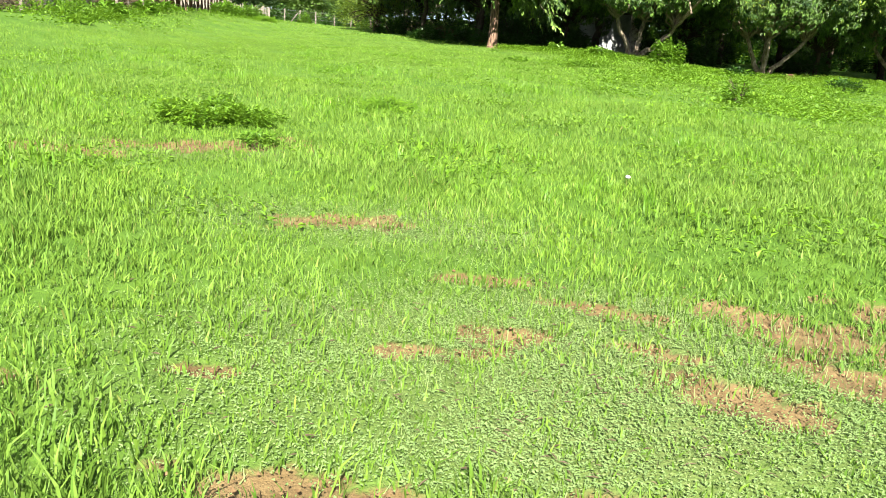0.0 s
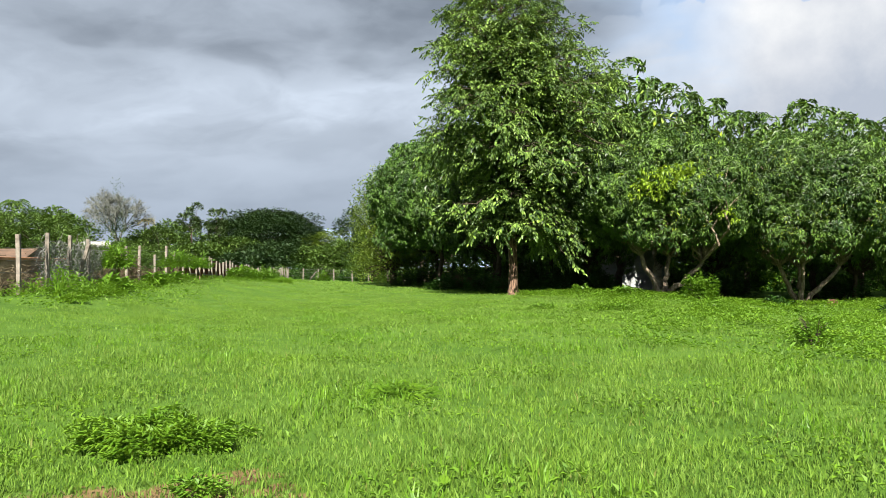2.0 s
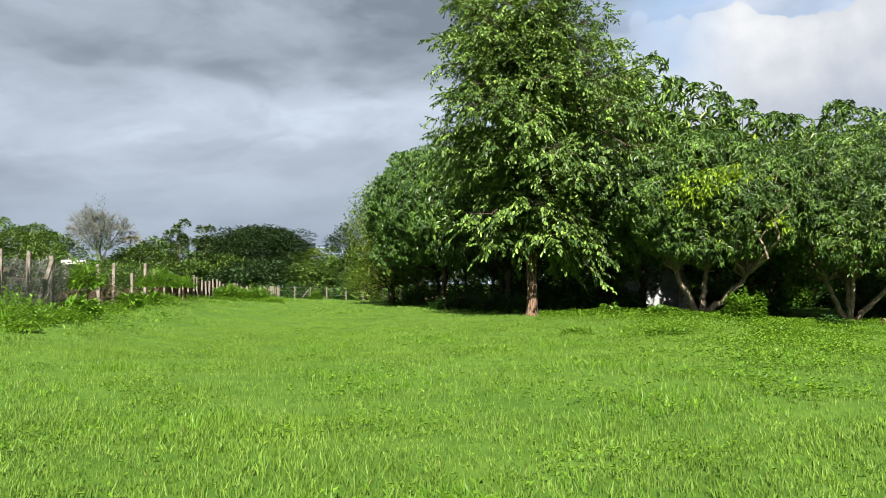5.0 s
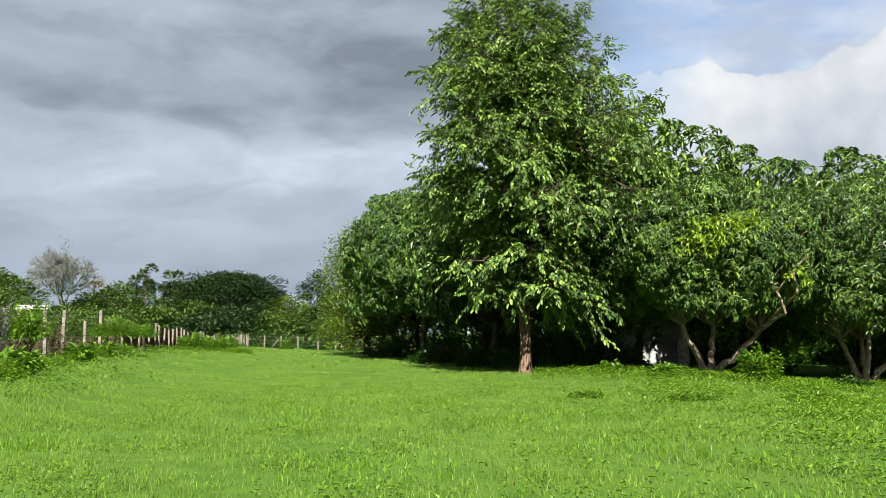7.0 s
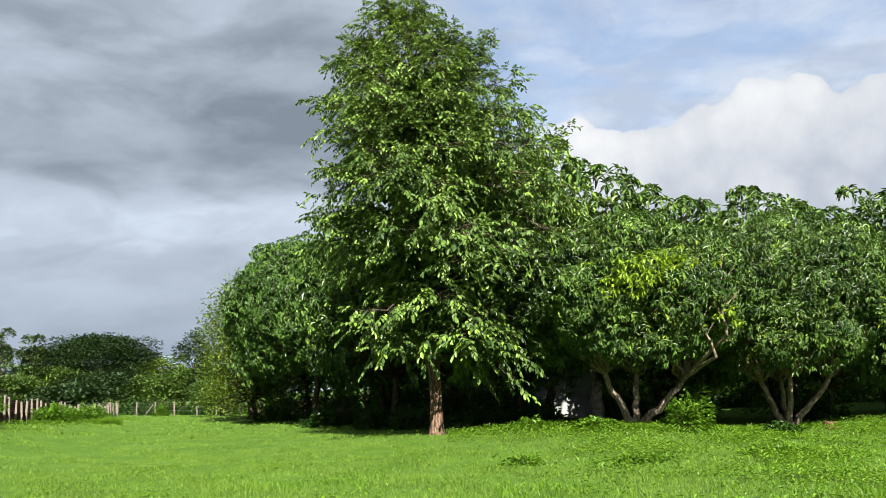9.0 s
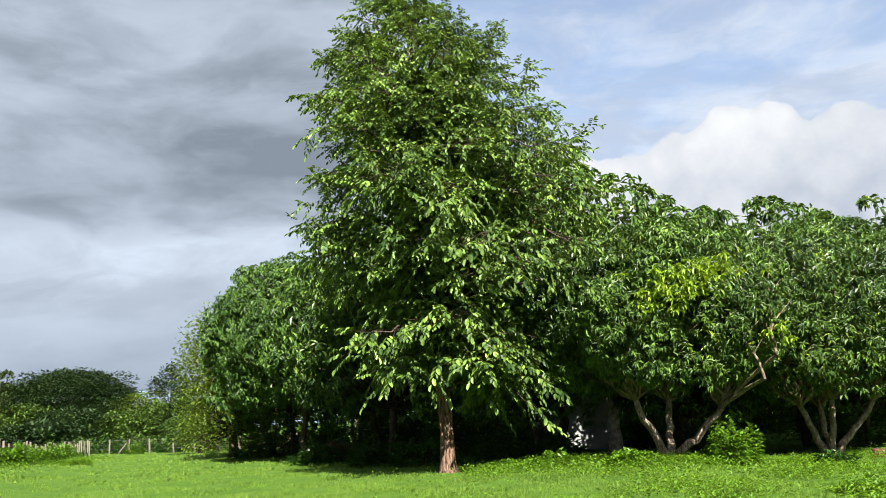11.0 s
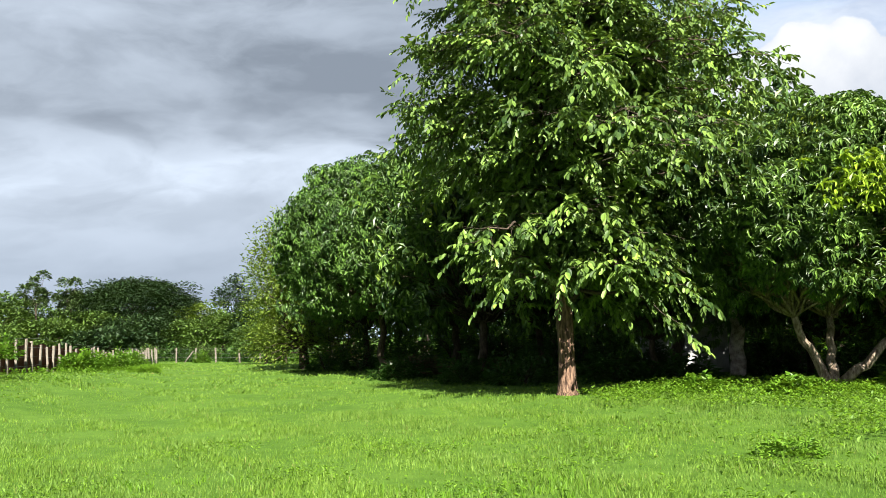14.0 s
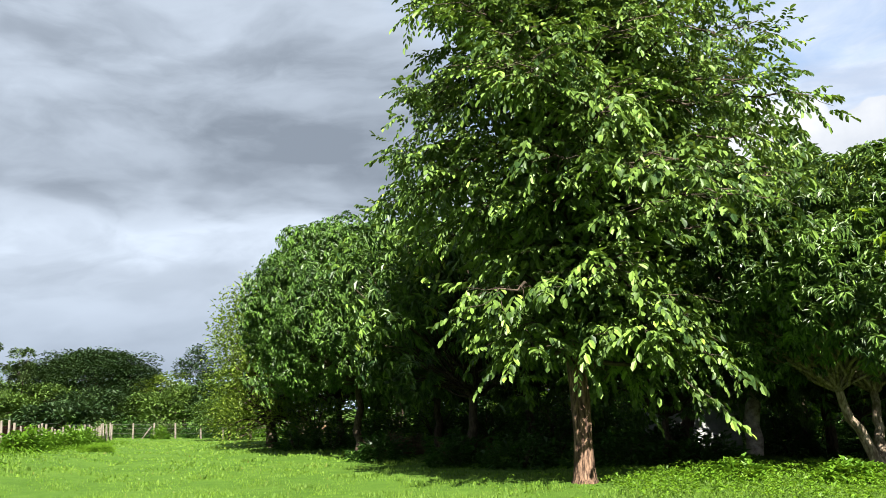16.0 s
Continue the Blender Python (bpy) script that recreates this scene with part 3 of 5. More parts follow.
r_low = np.random.default_rng(23)
blades("grass_coarse", -9.0, 9.0, 7.0, 32.0, 150, 0.19, 0.0058, True, r_grass, coarse_patches, MAT_SHRUB)
scatter_leaves("ground_cover", 350000, (-1.6, 5.2, 3.2, 8.2), r_low, MAT_COVER, 0.0120, 0.62, 0.016, "small grey-green creeping leaves round the bare earth", near_earth)
scatter_leaves("dry_litter", 9000, (-4.0, 5.2, 3.2, 11.0), r_low, MAT_DRY, 0.04, 0.07, 0.02, "dry straw and dead stems lying on the worn ground", on_worn)
scatter_leaves("rough_weeds", 100000, (-4.0, 18.0, 18.0, 44.0), r_low, MAT_WEED, 0.092, 0.45, 0.22, "knee-low broad-leaved weeds among the grass", rough_right)
scatter_leaves("dark_weeds", 18000, (-3.0, 18.0, 20.0, 43.0), r_low, MAT_SHRUB, 0.09, 0.45, 0.20, "darker broad-leaved weeds in patches among the grass", dark_patches)
scatter_leaves("tree_line_weeds", 46000, (-1.5, 20.0, 38.0, 50.0), r_low, MAT_WEED, 0.085, 0.5, 0.24, "lush broad-leaved weeds along the foot of the trees", tree_line)
scatter_leaves("field_weeds", 60000, (-10.0, 9.0, 7.0, 36.0), r_low, MAT_WEED, 0.055, 0.5, 0.10, "low broad-leaved weeds scattered through the grass", field_patches)
scatter_leaves("fence_foot_weeds", 30000, (-36.0, -12.0, 24.0, 92.0), r_low, MAT_WEED, 0.13, 0.4, 0.24, "rank green weeds along the foot of the fence", fence_foot)

# crumbs of earth lying on the bare ground
n_try = 26000
cx, cy = r_low.uniform(-4.0, 4.4, n_try), r_low.uniform(3.6, 11.0, n_try)
on = bare(cx, cy) > 0.35
cx, cy = cx[on], cy[on]
clod = 0.003 + 0.009 * r_low.uniform(size=len(cx)) ** 3
corners = np.array([[1, 0, 0], [0, 1, 0], [-1, 0, 0], [0, -1, 0], [0, 0, 0.8], [0, 0, -0.8]])
v = corners[None] * r_low.uniform(0.6, 1.3, (len(cx), 6, 1)) * clod[:, None, None] + np.stack([cx, cy, land(cx, cy) + clod * 0.3], axis=1)[:, None]
tri = np.array([[0, 1, 4], [1, 2, 4], [2, 3, 4], [3, 0, 4], [1, 0, 5], [2, 1, 5], [3, 2, 5], [0, 3, 5]])
crumbs = np_mesh("earth_crumbs", v.reshape(-1, 3), [((np.arange(len(cx)) * 6)[:, None, None] + tri[None]).reshape(-1, 3)], MAT_EARTH)
tagged(new("earth_crumbs", crumbs), "loose brown crumbs of earth on the bare ground", "soil", kind="stuff")

mound("weed_patch", -2.25, 11.1, (0.85, 0.62, 0.27), 3600, 0.065, 0.42, MAT_WEED, "low spreading patch of dark green leafy weeds", "weed", 31, 14)
mound("weed_clump", -1.25, 9.75, (0.22, 0.16, 0.13), 320, 0.05, 0.45, MAT_SHRUB, "small dark leafy weed clump beside bare earth", "weed", 32)
mound("leafy_seedling", 5.35, 21.2, (0.42, 0.40, 0.74), 440, 0.12, 0.36, MAT_SHRUB, "upright bushy seedling standing alone in the grass", "plant", 33, 9)
mound("weed_clump", -0.85, 13.7, (0.36, 0.3, 0.16), 420, 0.12, 0.08, MAT_SHRUB, "darker tuft of coarse grass weeds", "weed", 34)
mound("weed_clump", -0.1, 32.6, (0.55, 0.4, 0.22), 420, 0.10, 0.45, MAT_SHRUB, "dark broad-leaved weed clump in the grass", "weed", 35)
mound("weed_clump", 5.3, 32.6, (0.75, 0.5, 0.30), 800, 0.11, 0.45, MAT_SHRUB, "dark broad-leaved weed clump in the grass", "weed", 36)
mound("weed_clump", 2.2, 31.4, (0.8, 0.35, 0.2), 520, 0.10, 0.45, MAT_SHRUB, "dark broad-leaved weed clump in the grass", "weed", 37)
mound("leafy_bush", 6.0, 40.6, (0.85, 0.7, 1.15), 1500, 0.18, 0.42, MAT_SHRUB, "waist-high dark green leafy bush before the mango trees", "bush", 38, 10)
mound("weed_clump", 9.2, 41.5, (0.7, 0.5, 0.45), 700, 0.15, 0.5, MAT_BUSH, "dark broad-leaved weed clump before the trees", "weed", 39)
mound("weed_clump", 3.0, 40.2, (0.8, 0.5, 0.42), 700, 0.14, 0.7, MAT_SHRUB, "round-leaved green weed at the tree line", "weed", 40)
mound("weed_clump", 1.2, 41.2, (0.7, 0.5, 0.40), 600, 0.15, 0.7, MAT_SHRUB, "round-leaved green weed at the tree line", "weed", 41)
mound("weed_clump", 12.5, 37.0, (0.9, 0.6, 0.5), 900, 0.15, 0.4, MAT_BUSH, "dark broad-leaved weed clump in the grass", "weed", 42)
mound("grass_tussock", -22.0, 68.0, (0.9, 0.6, 0.35), 900, 0.3, 0.07, MAT_WEED, "mound of longer grass in the field", "grass", 43)


# ---- trees ----
def broad_tree(x, y, seed):
    """A tall conical broad-leaved tree: bole, limbs, twigs and pinnate sprays of large leaves."""
    r = np.random.default_rng(seed)
    z0 = float(land(x, y)) - 0.05
    thing = base_empty("broadleaf_tree", x, y, z0, "tall conical tree with flaking reddish trunk and large leaves", "tree")
    shape_z = [1.2, 2.0, 4.0, 6.0, 8.6, 10.0, 11.3, 12.6, 13.8, 15.3]
    shape_r = [1.3, 2.7, 3.9, 4.5, 4.8, 4.4, 3.6, 2.6, 1.6, 0.3]
    shape_x = [0.2, 0.4, 0.6, 0.65, 0.58, 0.28, -0.05, -0.4, -0.6, -0.7]
    trunk = Tubes()
    tz = np.array([0, 0.15, 0.4, 1.0, 1.8, 2.6, 4, 6, 8, 10, 12, 13.5, 14.6])
    tr = np.array([0.31, 0.24, 0.21, 0.195, 0.19, 0.185, 0.17, 0.15, 0.13, 0.1, 0.065, 0.04, 0.02])
    tx = np.column_stack([-0.03 * tz + 0.06 * np.sin(tz * 0.8), 0.05 * np.sin(tz * 0.6), tz])
    trunk.limb(tx, tr, 14)
    me = trunk.mesh("trunk", MAT_BARK_RED)
    co = np.zeros(len(me.vertices) * 3, dtype=np.float32)
    me.vertices.foreach_get("co", co)
    co = co.reshape(-1, 3)
    ang = np.arctan2(co[:, 1], co[:, 0])
    ridge = 1 + (0.10 * np.sin(ang * 5 + co[:, 2] * 0.7) + 0.07 * np.sin(ang * 3 - co[:, 2] * 2.6)) * (co[:, 2] < 3.5)
    co[:, 0] *= ridge
    co[:, 1] *= ridge
    me.vertices.foreach_set("co", co.ravel())
    mesh_part("trunk", me, thing, "flaking red-brown bark with pale scars")
    limbs = Tubes()
    spray_p, spray_d, spray_s = [], [], []
    count = 150
    for i in range(count):
        f = (i + 0.5) / count
        top = f > 0.9
        start_z = 2.45 + 11.15 * f ** 1.03
        start_z = 0.95 * round(start_z / 0.95) + r.normal(0, 0.12) if f > 0.3 else start_z + r.normal(0, 0.15)
        a = i * 2.39996 + r.normal(0, 0.25)
        reach_z = start_z + ((-0.45 if math.cos(a) > 0.25 else 0.55) if f < 0.16 else 0.75 + 0.75 * f) * r.uniform(0.7, 1.1)
        reach_z = max(reach_z, 2.25)
        rad = np.interp(reach_z, shape_z, shape_r) * (r.uniform(0.5, 0.7) if i % 5 == 3 else r.uniform(0.76, 1.0) if f > 0.2 else r.uniform(0.45, 1.0))
        start = (-0.03 * start_z, 0, start_z)
        end = np.array([math.cos(a) * rad + np.interp(reach_z, shape_z, shape_x), math.sin(a) * rad, reach_z])
        line = bend(start, end, 0.16 * rad * (1.0 if f < 0.5 else 0.5), 9, r, 0.022)
        limbs.limb(line, np.linspace(0.065 * (1 - 0.6 * f) + 0.012, 0.008, 9), 5)
        twigs = int(5 + rad * 2.4) if f < 0.45 else int(5 + rad * 2.3)
        for j in range(twigs):
            s = 0.36 + 0.64 * (j + r.uniform(0, 1)) / twigs
            k = min(int(s * 8), 7)
            p = line[k] + (line[k + 1] - line[k]) * (s * 8 - k)
            out = unit(line[k + 1] - line[k])
            lateral = np.cross(out, [0, 0, 1.0]) * (1 if j % 2 else -1)
            d = unit(out * r.uniform(0.4, 1.0) + lateral * r.uniform(0.5, 1.1) + np.array([0, 0, r.uniform(-0.22, 0.28)]))
            size = r.uniform(0.55, 1.25) * (1.15 - 0.45 * f)
            tip = p + d * size + np.array([0, 0, -0.12 * size])
            twig = bend(p, tip, 0.06, 5, r, 0.03)
            limbs.limb(twig, np.linspace(0.012, 0.004, 5), 3)
            for m in range(7 if f > 0.5 else 4 if f > 0.25 else 2 + j % 2):
                q = twig[2 + m % 3] + r.normal(0, 0.06, 3)
                w = unit(d * 0.8 + random_ways(1, r)[0] * 0.75 + np.array([0, 0, -0.05]))
                spray_p.append(q)
                spray_d.append(w)
                spray_s.append((0.94 if f < 0.25 else 1.04) - 0.36 * f + r.normal(0, 0.10))
    # short boughs that clothe the bole
    for i in range(46):
        start_z = 3.0 + 5.1 * i / 46
        a = i * 2.39996 + 0.7
        rad = r.uniform(1.0, 2.6)
        p = np.array([-0.03 * start_z, 0, start_z])
        end = p + np.array([math.cos(a) * rad, math.sin(a) * rad, r.uniform(-0.3, 0.8)])
        line = bend(p, end, 0.12, 7, r, 0.03)
        limbs.limb(line, np.linspace(0.03, 0.006, 7), 4)
        for m in range(9):
            q = line[2 + m % 5] + r.normal(0, 0.22, 3)
            spray_p.append(q)
            spray_d.append(unit((end - p) / rad + random_ways(1, r)[0] * 0.9))
            spray_s.append(0.9 + r.normal(0, 0.08))
    # the second leader
    base = np.array([0.6, 0.2, 8.6])
    tip = np.array([2.35, -0.3, 13.6])
    line = bend(base, tip, 0.1, 9, r, 0.012)
    limbs.limb(line, np.linspace(0.07, 0.012, 9), 5)
    for i in range(34):
        s = 0.45 + 0.55 * i / 34
        p = base + (tip - base) * s
        a = i * 2.4
        rad = (1.05 - 0.9 * (s - 0.45) / 0.55) * r.uniform(0.6, 1.1)
        q = p + np.array([math.cos(a) * rad, math.sin(a) * rad, 0.25 * rad + 0.1])
        twig = bend(p, q, 0.05, 5, r, 0.02)
        limbs.limb(twig, np.linspace(0.014, 0.004, 5), 3)
        for m in range(6):
            spray_p.append(twig[min(m, 4)] + r.normal(0, 0.06, 3))
            spray_d.append(unit((q - p) + random_ways(1, r)[0] * 0.6))
            spray_s.append(0.62)
    mesh_part("branchwork", limbs.mesh("branchwork", MAT_BARK_DARK), thing)
    p, d, s = np.array(spray_p), unit(np.array(spray_d)), np.array(spray_s)
    lp, lw, lu, ll = [], [], [], []
    side = unit(np.cross(d, np.tile([0.0, 0.0, 1.0], (len(d), 1))) + 1e-6)
    for j in range(9):
        t = (j + 1) / 9
        sag = np.column_stack([np.zeros(len(p)), np.zeros(len(p)), -0.20 * t * t * s])
        at = p + d * (0.50 * t * s)[:, None] + sag
        sign = 0.0 if j == 8 else (1.0 if j % 2 else -1.0)
        w = d * (0.65 if sign else 1.0) + side * sign * 0.85 + np.column_stack([r.normal(0, 0.15, len(p)), r.normal(0, 0.15, len(p)), r.normal(-0.80, 0.30, len(p)) + 0.30 * np.clip((p[:, 2] - 6.0) / 4.0, 0, 1)])
        lp.append(at)
        lw.append(w)
        lu.append(np.tile([0.0, 0.0, 1.0], (len(p), 1)) + r.normal(0, 0.25, (len(p), 3)))
        ll.append(0.215 * s * (1 - 0.22 * np.clip((p[:, 2] - 5.0) / 4.0, 0, 1)) * r.uniform(0.75, 1.15, len(p)))
    # larger leaves added round the bole to block light and darken the crown's inside
    inner = 12000
    iz = r.uniform(3.0, 12.0, inner)
    ia, ir = r.uniform(0, 6.2832, inner), np.interp(iz, shape_z, shape_r) * r.uniform(0.03, 0.48, inner)
    lp.append(np.column_stack([np.cos(ia) * ir + np.interp(iz, shape_z, shape_x), np.sin(ia) * ir, iz]))
    lw.append(random_ways(inner, r) + np.array([0, 0, -0.5]))
    lu.append(np.tile([0.0, 0.0, 1.0], (inner, 1)) + random_ways(inner, r) * 0.7)
    ll.append(r.uniform(0.24, 0.36, inner))
    ll = np.concatenate(ll)
    v, f = leaf_arrays(np.concatenate(lp), np.concatenate(lw), np.concatenate(lu), ll, ll * 0.52, 0.12, 0.16)
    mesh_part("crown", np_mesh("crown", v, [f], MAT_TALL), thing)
    return thing


def mango_meshes(seed, spread, low, top, stems, clumps, per_clump, leaves_each, leaf, mat=None, bark=None, base_r=0.135):
    """Trunk, limb and crown meshes of a low-forking mango tree about its own foot."""
    r = np.random.default_rng(seed)
    trunk, limbs = Tubes(), Tubes()
    forks, stem_meshes = [], []
    if len(stems) == 1:
        trunk.limb(bend((0, 0, -0.08), (0.15, 0.1, low + 1.0), 0, 7, r, 0.02), np.linspace(base_r * 1.5, base_r, 7), 9)
        forks = [np.array([0.15, 0.1, low + 0.9])] * 5
    else:
        trunk.limb([(0, 0, -0.1), (0, 0, 0.08), (0, 0, 0.28)], [base_r * 1.9, base_r * 1.5, base_r * 0.9], 9)
        for a, rad, zt in stems:
            end = np.array([math.cos(a) * rad, math.sin(a) * rad, zt])
            line = bend((math.cos(a) * 0.10, math.sin(a) * 0.10, 0.02), end, -0.10, 8, r, 0.018)
            stem = Tubes()
            stem.limb(line, np.linspace(base_r, base_r * 0.62, 8), 9)
            stem_meshes.append(stem.mesh("stem", bark or MAT_BARK_PALE))
            forks.append(end)
    mid = (low + top) / 2
    half = (top - low) / 2
    centres, sizes = [], []
    for i in range(clumps):
        u = (i + 0.5) / clumps
        zc = 1 - 1.82 * u
        a = i * 2.39996 + r.normal(0, 0.2)
        ring = math.sqrt(max(0.0, 1 - zc * zc))
        bulge = 1.05 + 0.06 * math.sin(3 * a + seed) + r.normal(0, 0.085)
        if zc > 0.0 and len(stems) == 1:
            ring *= 1.0 - 0.14 * zc
        c = np.array([math.cos(a) * ring * spread * 0.80 * bulge, math.sin(a) * ring * spread * 0.80 * bulge, mid + zc * half * 0.82 * bulge])
        centres.append(c)
        sizes.append(r.uniform(0.7, 1.2) * spread * 0.205)
    for i in range(clumps // 4):
        d = random_ways(1, r)[0] * r.uniform(0.2, 0.5)
        centres.append(np.array([d[0] * spread, d[1] * spread, mid + d[2] * half]))
        sizes.append(spread * 0.25)
    for i, c in enumerate(centres):
        fork = min(forks, key=lambda q: np.linalg.norm(q - c) + r.uniform(0, 1.2))
        line = bend(fork, c, 0.15, 7, r, 0.035)
        limbs.limb(line, np.linspace(base_r * 0.42, 0.012, 7), 3)
    lp, lw, lu, ll = [], [], [], []
    for c, size in zip(centres, sizes):
        d = random_ways(per_clump, r)
        outward = unit(c - np.array([0, 0, mid - half * 0.3]))
        d = unit(d + outward * 0.85 + np.array([0, 0, 0.10]))
        p = c + d * (size * r.uniform(0.72, 1.04, per_clump))[:, None] * np.array([1.08, 1.08, 0.92])
        for j in range(leaves_each):
            a = j * 2.4 + r.uniform(0, 6.28, per_clump)
            e1 = unit(np.cross(d, np.tile([0.3, 0.2, 0.9], (per_clump, 1))))
            e2 = np.cross(d, e1)
            w = d * r.uniform(0.10, 0.75, per_clump)[:, None] + e1 * np.cos(a)[:, None] + e2 * np.sin(a)[:, None]
            w[:, 2] -= 0.55
            lp.append(p + r.normal(0, 0.02, p.shape))
            lw.append(w)
            lu.append(np.tile([0.0, 0.0, 1.0], (per_clump, 1)) + d * 0.5)
            ll.append(leaf * r.uniform(0.7, 1.2, per_clump))
    # larger leaves added within the crown to keep light out of its core
    inner = (60 if per_clump > 30 else 26) * clumps
    d = random_ways(inner, r)
    d[:, 2] = np.where(d[:, 2] < -0.6, -d[:, 2], d[:, 2])
    lp.append(np.array([0, 0, mid]) + d * (r.uniform(0.25, 0.72, inner) ** 0.6)[:, None] * np.array([spread * 0.86, spread * 0.86, half * 0.88]))
    lw.append(random_ways(inner, r) + np.array([0, 0, -0.3]))
    lu.append(np.tile([0.0, 0.0, 1.0], (inner, 1)) + d * 0.8)
    ll.append(leaf * 1.35 * r.uniform(0.8, 1.2, inner))
    ll = np.concatenate(ll)
    v, f = slim_leaf_arrays(np.concatenate(lp), np.concatenate(lw), np.concatenate(lu), ll, ll * 0.31, 0.20, 0.22)
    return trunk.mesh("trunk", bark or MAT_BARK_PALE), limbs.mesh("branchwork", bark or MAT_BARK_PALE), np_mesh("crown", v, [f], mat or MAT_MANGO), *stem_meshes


def stand(name, meshes, x, y, label, group="", turn=0.0, size=1.0):
    thing = base_empty(name, x, y, float(land(x, y)), label, "tree", group, "", turn)
    thing.scale = (size, size, size)
    for kind, me in zip(("trunk", "branchwork", "crown", "stem", "stem", "stem", "stem"), meshes):
        mesh_part(kind, me, thing)
    return thing


broad_tree(-1.77, 42.0, 5)

STEMS_A = [(math.radians(190), 0.9, 1.75), (math.radians(65), 0.85, 1.7), (math.radians(355), 1.65, 1.45)]
STEMS_B = [(math.radians(195), 1.0, 1.75), (math.radians(80), 0.5, 1.7), (math.radians(5), 1.75, 1.75), (math.radians(270), 0.5, 1.9)]
mango_a = mango_meshes(101, 3.7, 1.85, 6.7, STEMS_A, 160, 58, 8, 0.185)
mango_b = mango_meshes(102, 4.2, 2.0, 7.5, STEMS_B, 170, 56, 8, 0.195)
DEAD = [((1.6, -0.2, 1.40), (1.95, -2.6, 2.1), (0.75, -3.25, 4.4)), ((1.6, -0.2, 1.45), (2.3, -2.7, 2.7), (2.1, -3.2, 4.5))]
mango_tall = mango_meshes(103, 4.8, 2.2, 10.3, [0], 190, 52, 8, 0.235, MAT_MANGO_DEEP, MAT_BARK_DARK)
mango_back = mango_meshes(104, 4.6, 1.2, 10.2, [0], 84, 16, 7, 0.37, bark=MAT_BARK_DARK)
mango_far = mango_meshes(105, 4.6, 1.2, 10.2, [0], 54, 8, 6, 0.48, bark=MAT_BARK_DARK)
mango_limed = mango_meshes(106, 3.4, 2.4, 7.4, [0], 40, 14, 6, 0.34, bark=plain_material("limed_bark", (0.16, 0.12, 0.10), (0.56, 0.50, 0.45), 5.0), base_r=0.19)
stand("mango_tree", mango_limed, 5.2, 50.6, "mango tree with a flaking limewashed trunk beside the shed", "orchard mango trees")
mango_front = stand("mango_tree", mango_a, 4.7, 42.0, "low-forking mango tree with pale spreading stems and drooping leaves", "mango trees at the field's edge")
stand("mango_tree", mango_b, 11.2, 45.4, "low-forking mango tree with pale spreading stems and drooping leaves", "mango trees at the field's edge")
stand("mango_tree", mango_b, 18.6, 47.5, "low-forking mango tree with pale spreading stems and drooping leaves", "mango trees at the field's edge", 140)
stand("mango_tree", mango_tall, -8.0, 60.0, "large rounded mango tree with dense dark green crown", "orchard mango trees", 20, 0.95)
r_dead = np.random.default_rng(19)
for root, p0, p1 in DEAD:
    bough = Tubes()
    bough.limb(bend(root, p0, 0.05, 6, r_dead, 0.01), np.linspace(0.065, 0.045, 6), 6)
    line = bend(p0, p1, 0.05, 8, r_dead, 0.02)
    bough.limb(line, np.linspace(0.045, 0.014, 8), 6)
    for k in range(9):
        q = line[2 + k % 6]
        bough.limb(bend(q, q + np.array([r_dead.normal(0, 0.3), r_dead.normal(-0.1, 0.12), r_dead.uniform(0.3, 0.8)]), 0.03, 5, r_dead, 0.03), np.linspace(0.018, 0.005, 5), 4)
    mesh_part("dead_bough", bough.mesh("dead_bough", MAT_BARK_PALE), mango_front, "bare pale bough with thin twigs")
flush_r = np.random.default_rng(77)
for fx, fy, fz, wide, count in ((-0.40, -3.75, 4.50, 0.60, 60), (0.45, -3.65, 4.95, 0.42, 34), (2.3, -3.2, 3.3, 0.25, 7)):
    at = np.array([fx, fy, fz]) + flush_r.normal(0, 1, (count, 3)) * np.array([wide, 0.22, wide * 0.42])
    at = np.repeat(at, 8, axis=0)
    ways = random_ways(len(at), flush_r) * np.array([1, 1, 0.6]) + np.array([0, -0.35, -0.25])
    size = 0.22 * flush_r.uniform(0.7, 1.2, len(at))
    v, f = slim_leaf_arrays(at, ways, np.tile([0, 0, 1.0], (len(at), 1)), size, size * 0.33, 0.2)
    tagged(mesh_part("young_leaves", np_mesh("young_leaves", v, [f], MAT_YOUNG), mango_front), "flush of yellow-green young leaves", kind="stuff")
BACK = [(3.2, 51.0, 0), (8.2, 51.5, 70), (13.6, 52.0, 140), (19.5, 53.5, 200), (25.5, 53.0, 260), (-3.6, 53.5, 310), (-4.6, 62.5, 30), (-0.5, 60.5, 95),
        (5.5, 61.0, 170), (12.0, 62.0, 230), (19.5, 63.5, 15), (-9.5, 68.5, 120), (25.5, 46.0, 77), (27.0, 63.0, 190), (-4.5, 72.0, 40), (3.0, 71.0, 160), (10.5, 71.5, 250), (18.0, 72.5, 340), (25.5, 72.0, 110), (33.0, 66.0, 60)]
for bx, by, turn in BACK:
    stand("mango_tree", mango_far if by > 60.8 and bx > -4 else mango_back, bx, by, "dense dark mango tree in the orchard behind", "orchard mango trees", turn, 1.16 if bx == 3.2 else 1.0)


for bx, by, turn, size in ((1.6, 47.6, 20, 0.60), (7.9, 48.8, 130, 0.62), (14.8, 49.6, 250, 0.64)):
    stand("mango_tree", mango_back, bx, by, "small dark mango tree filling the gap behind", "orchard mango trees", turn, size)


# ---- orchard undergrowth ----
def bush_row(seed, spots, mat, label, name="thicket_bush", n=1500, leaf=0.24):
    for i, (x, y, w, h) in enumerate(spots):
        mound(name, x, y, (w, w * 0.8, h), n, leaf, 0.4, mat, label, "bush", seed + i, 7, "undergrowth bushes")


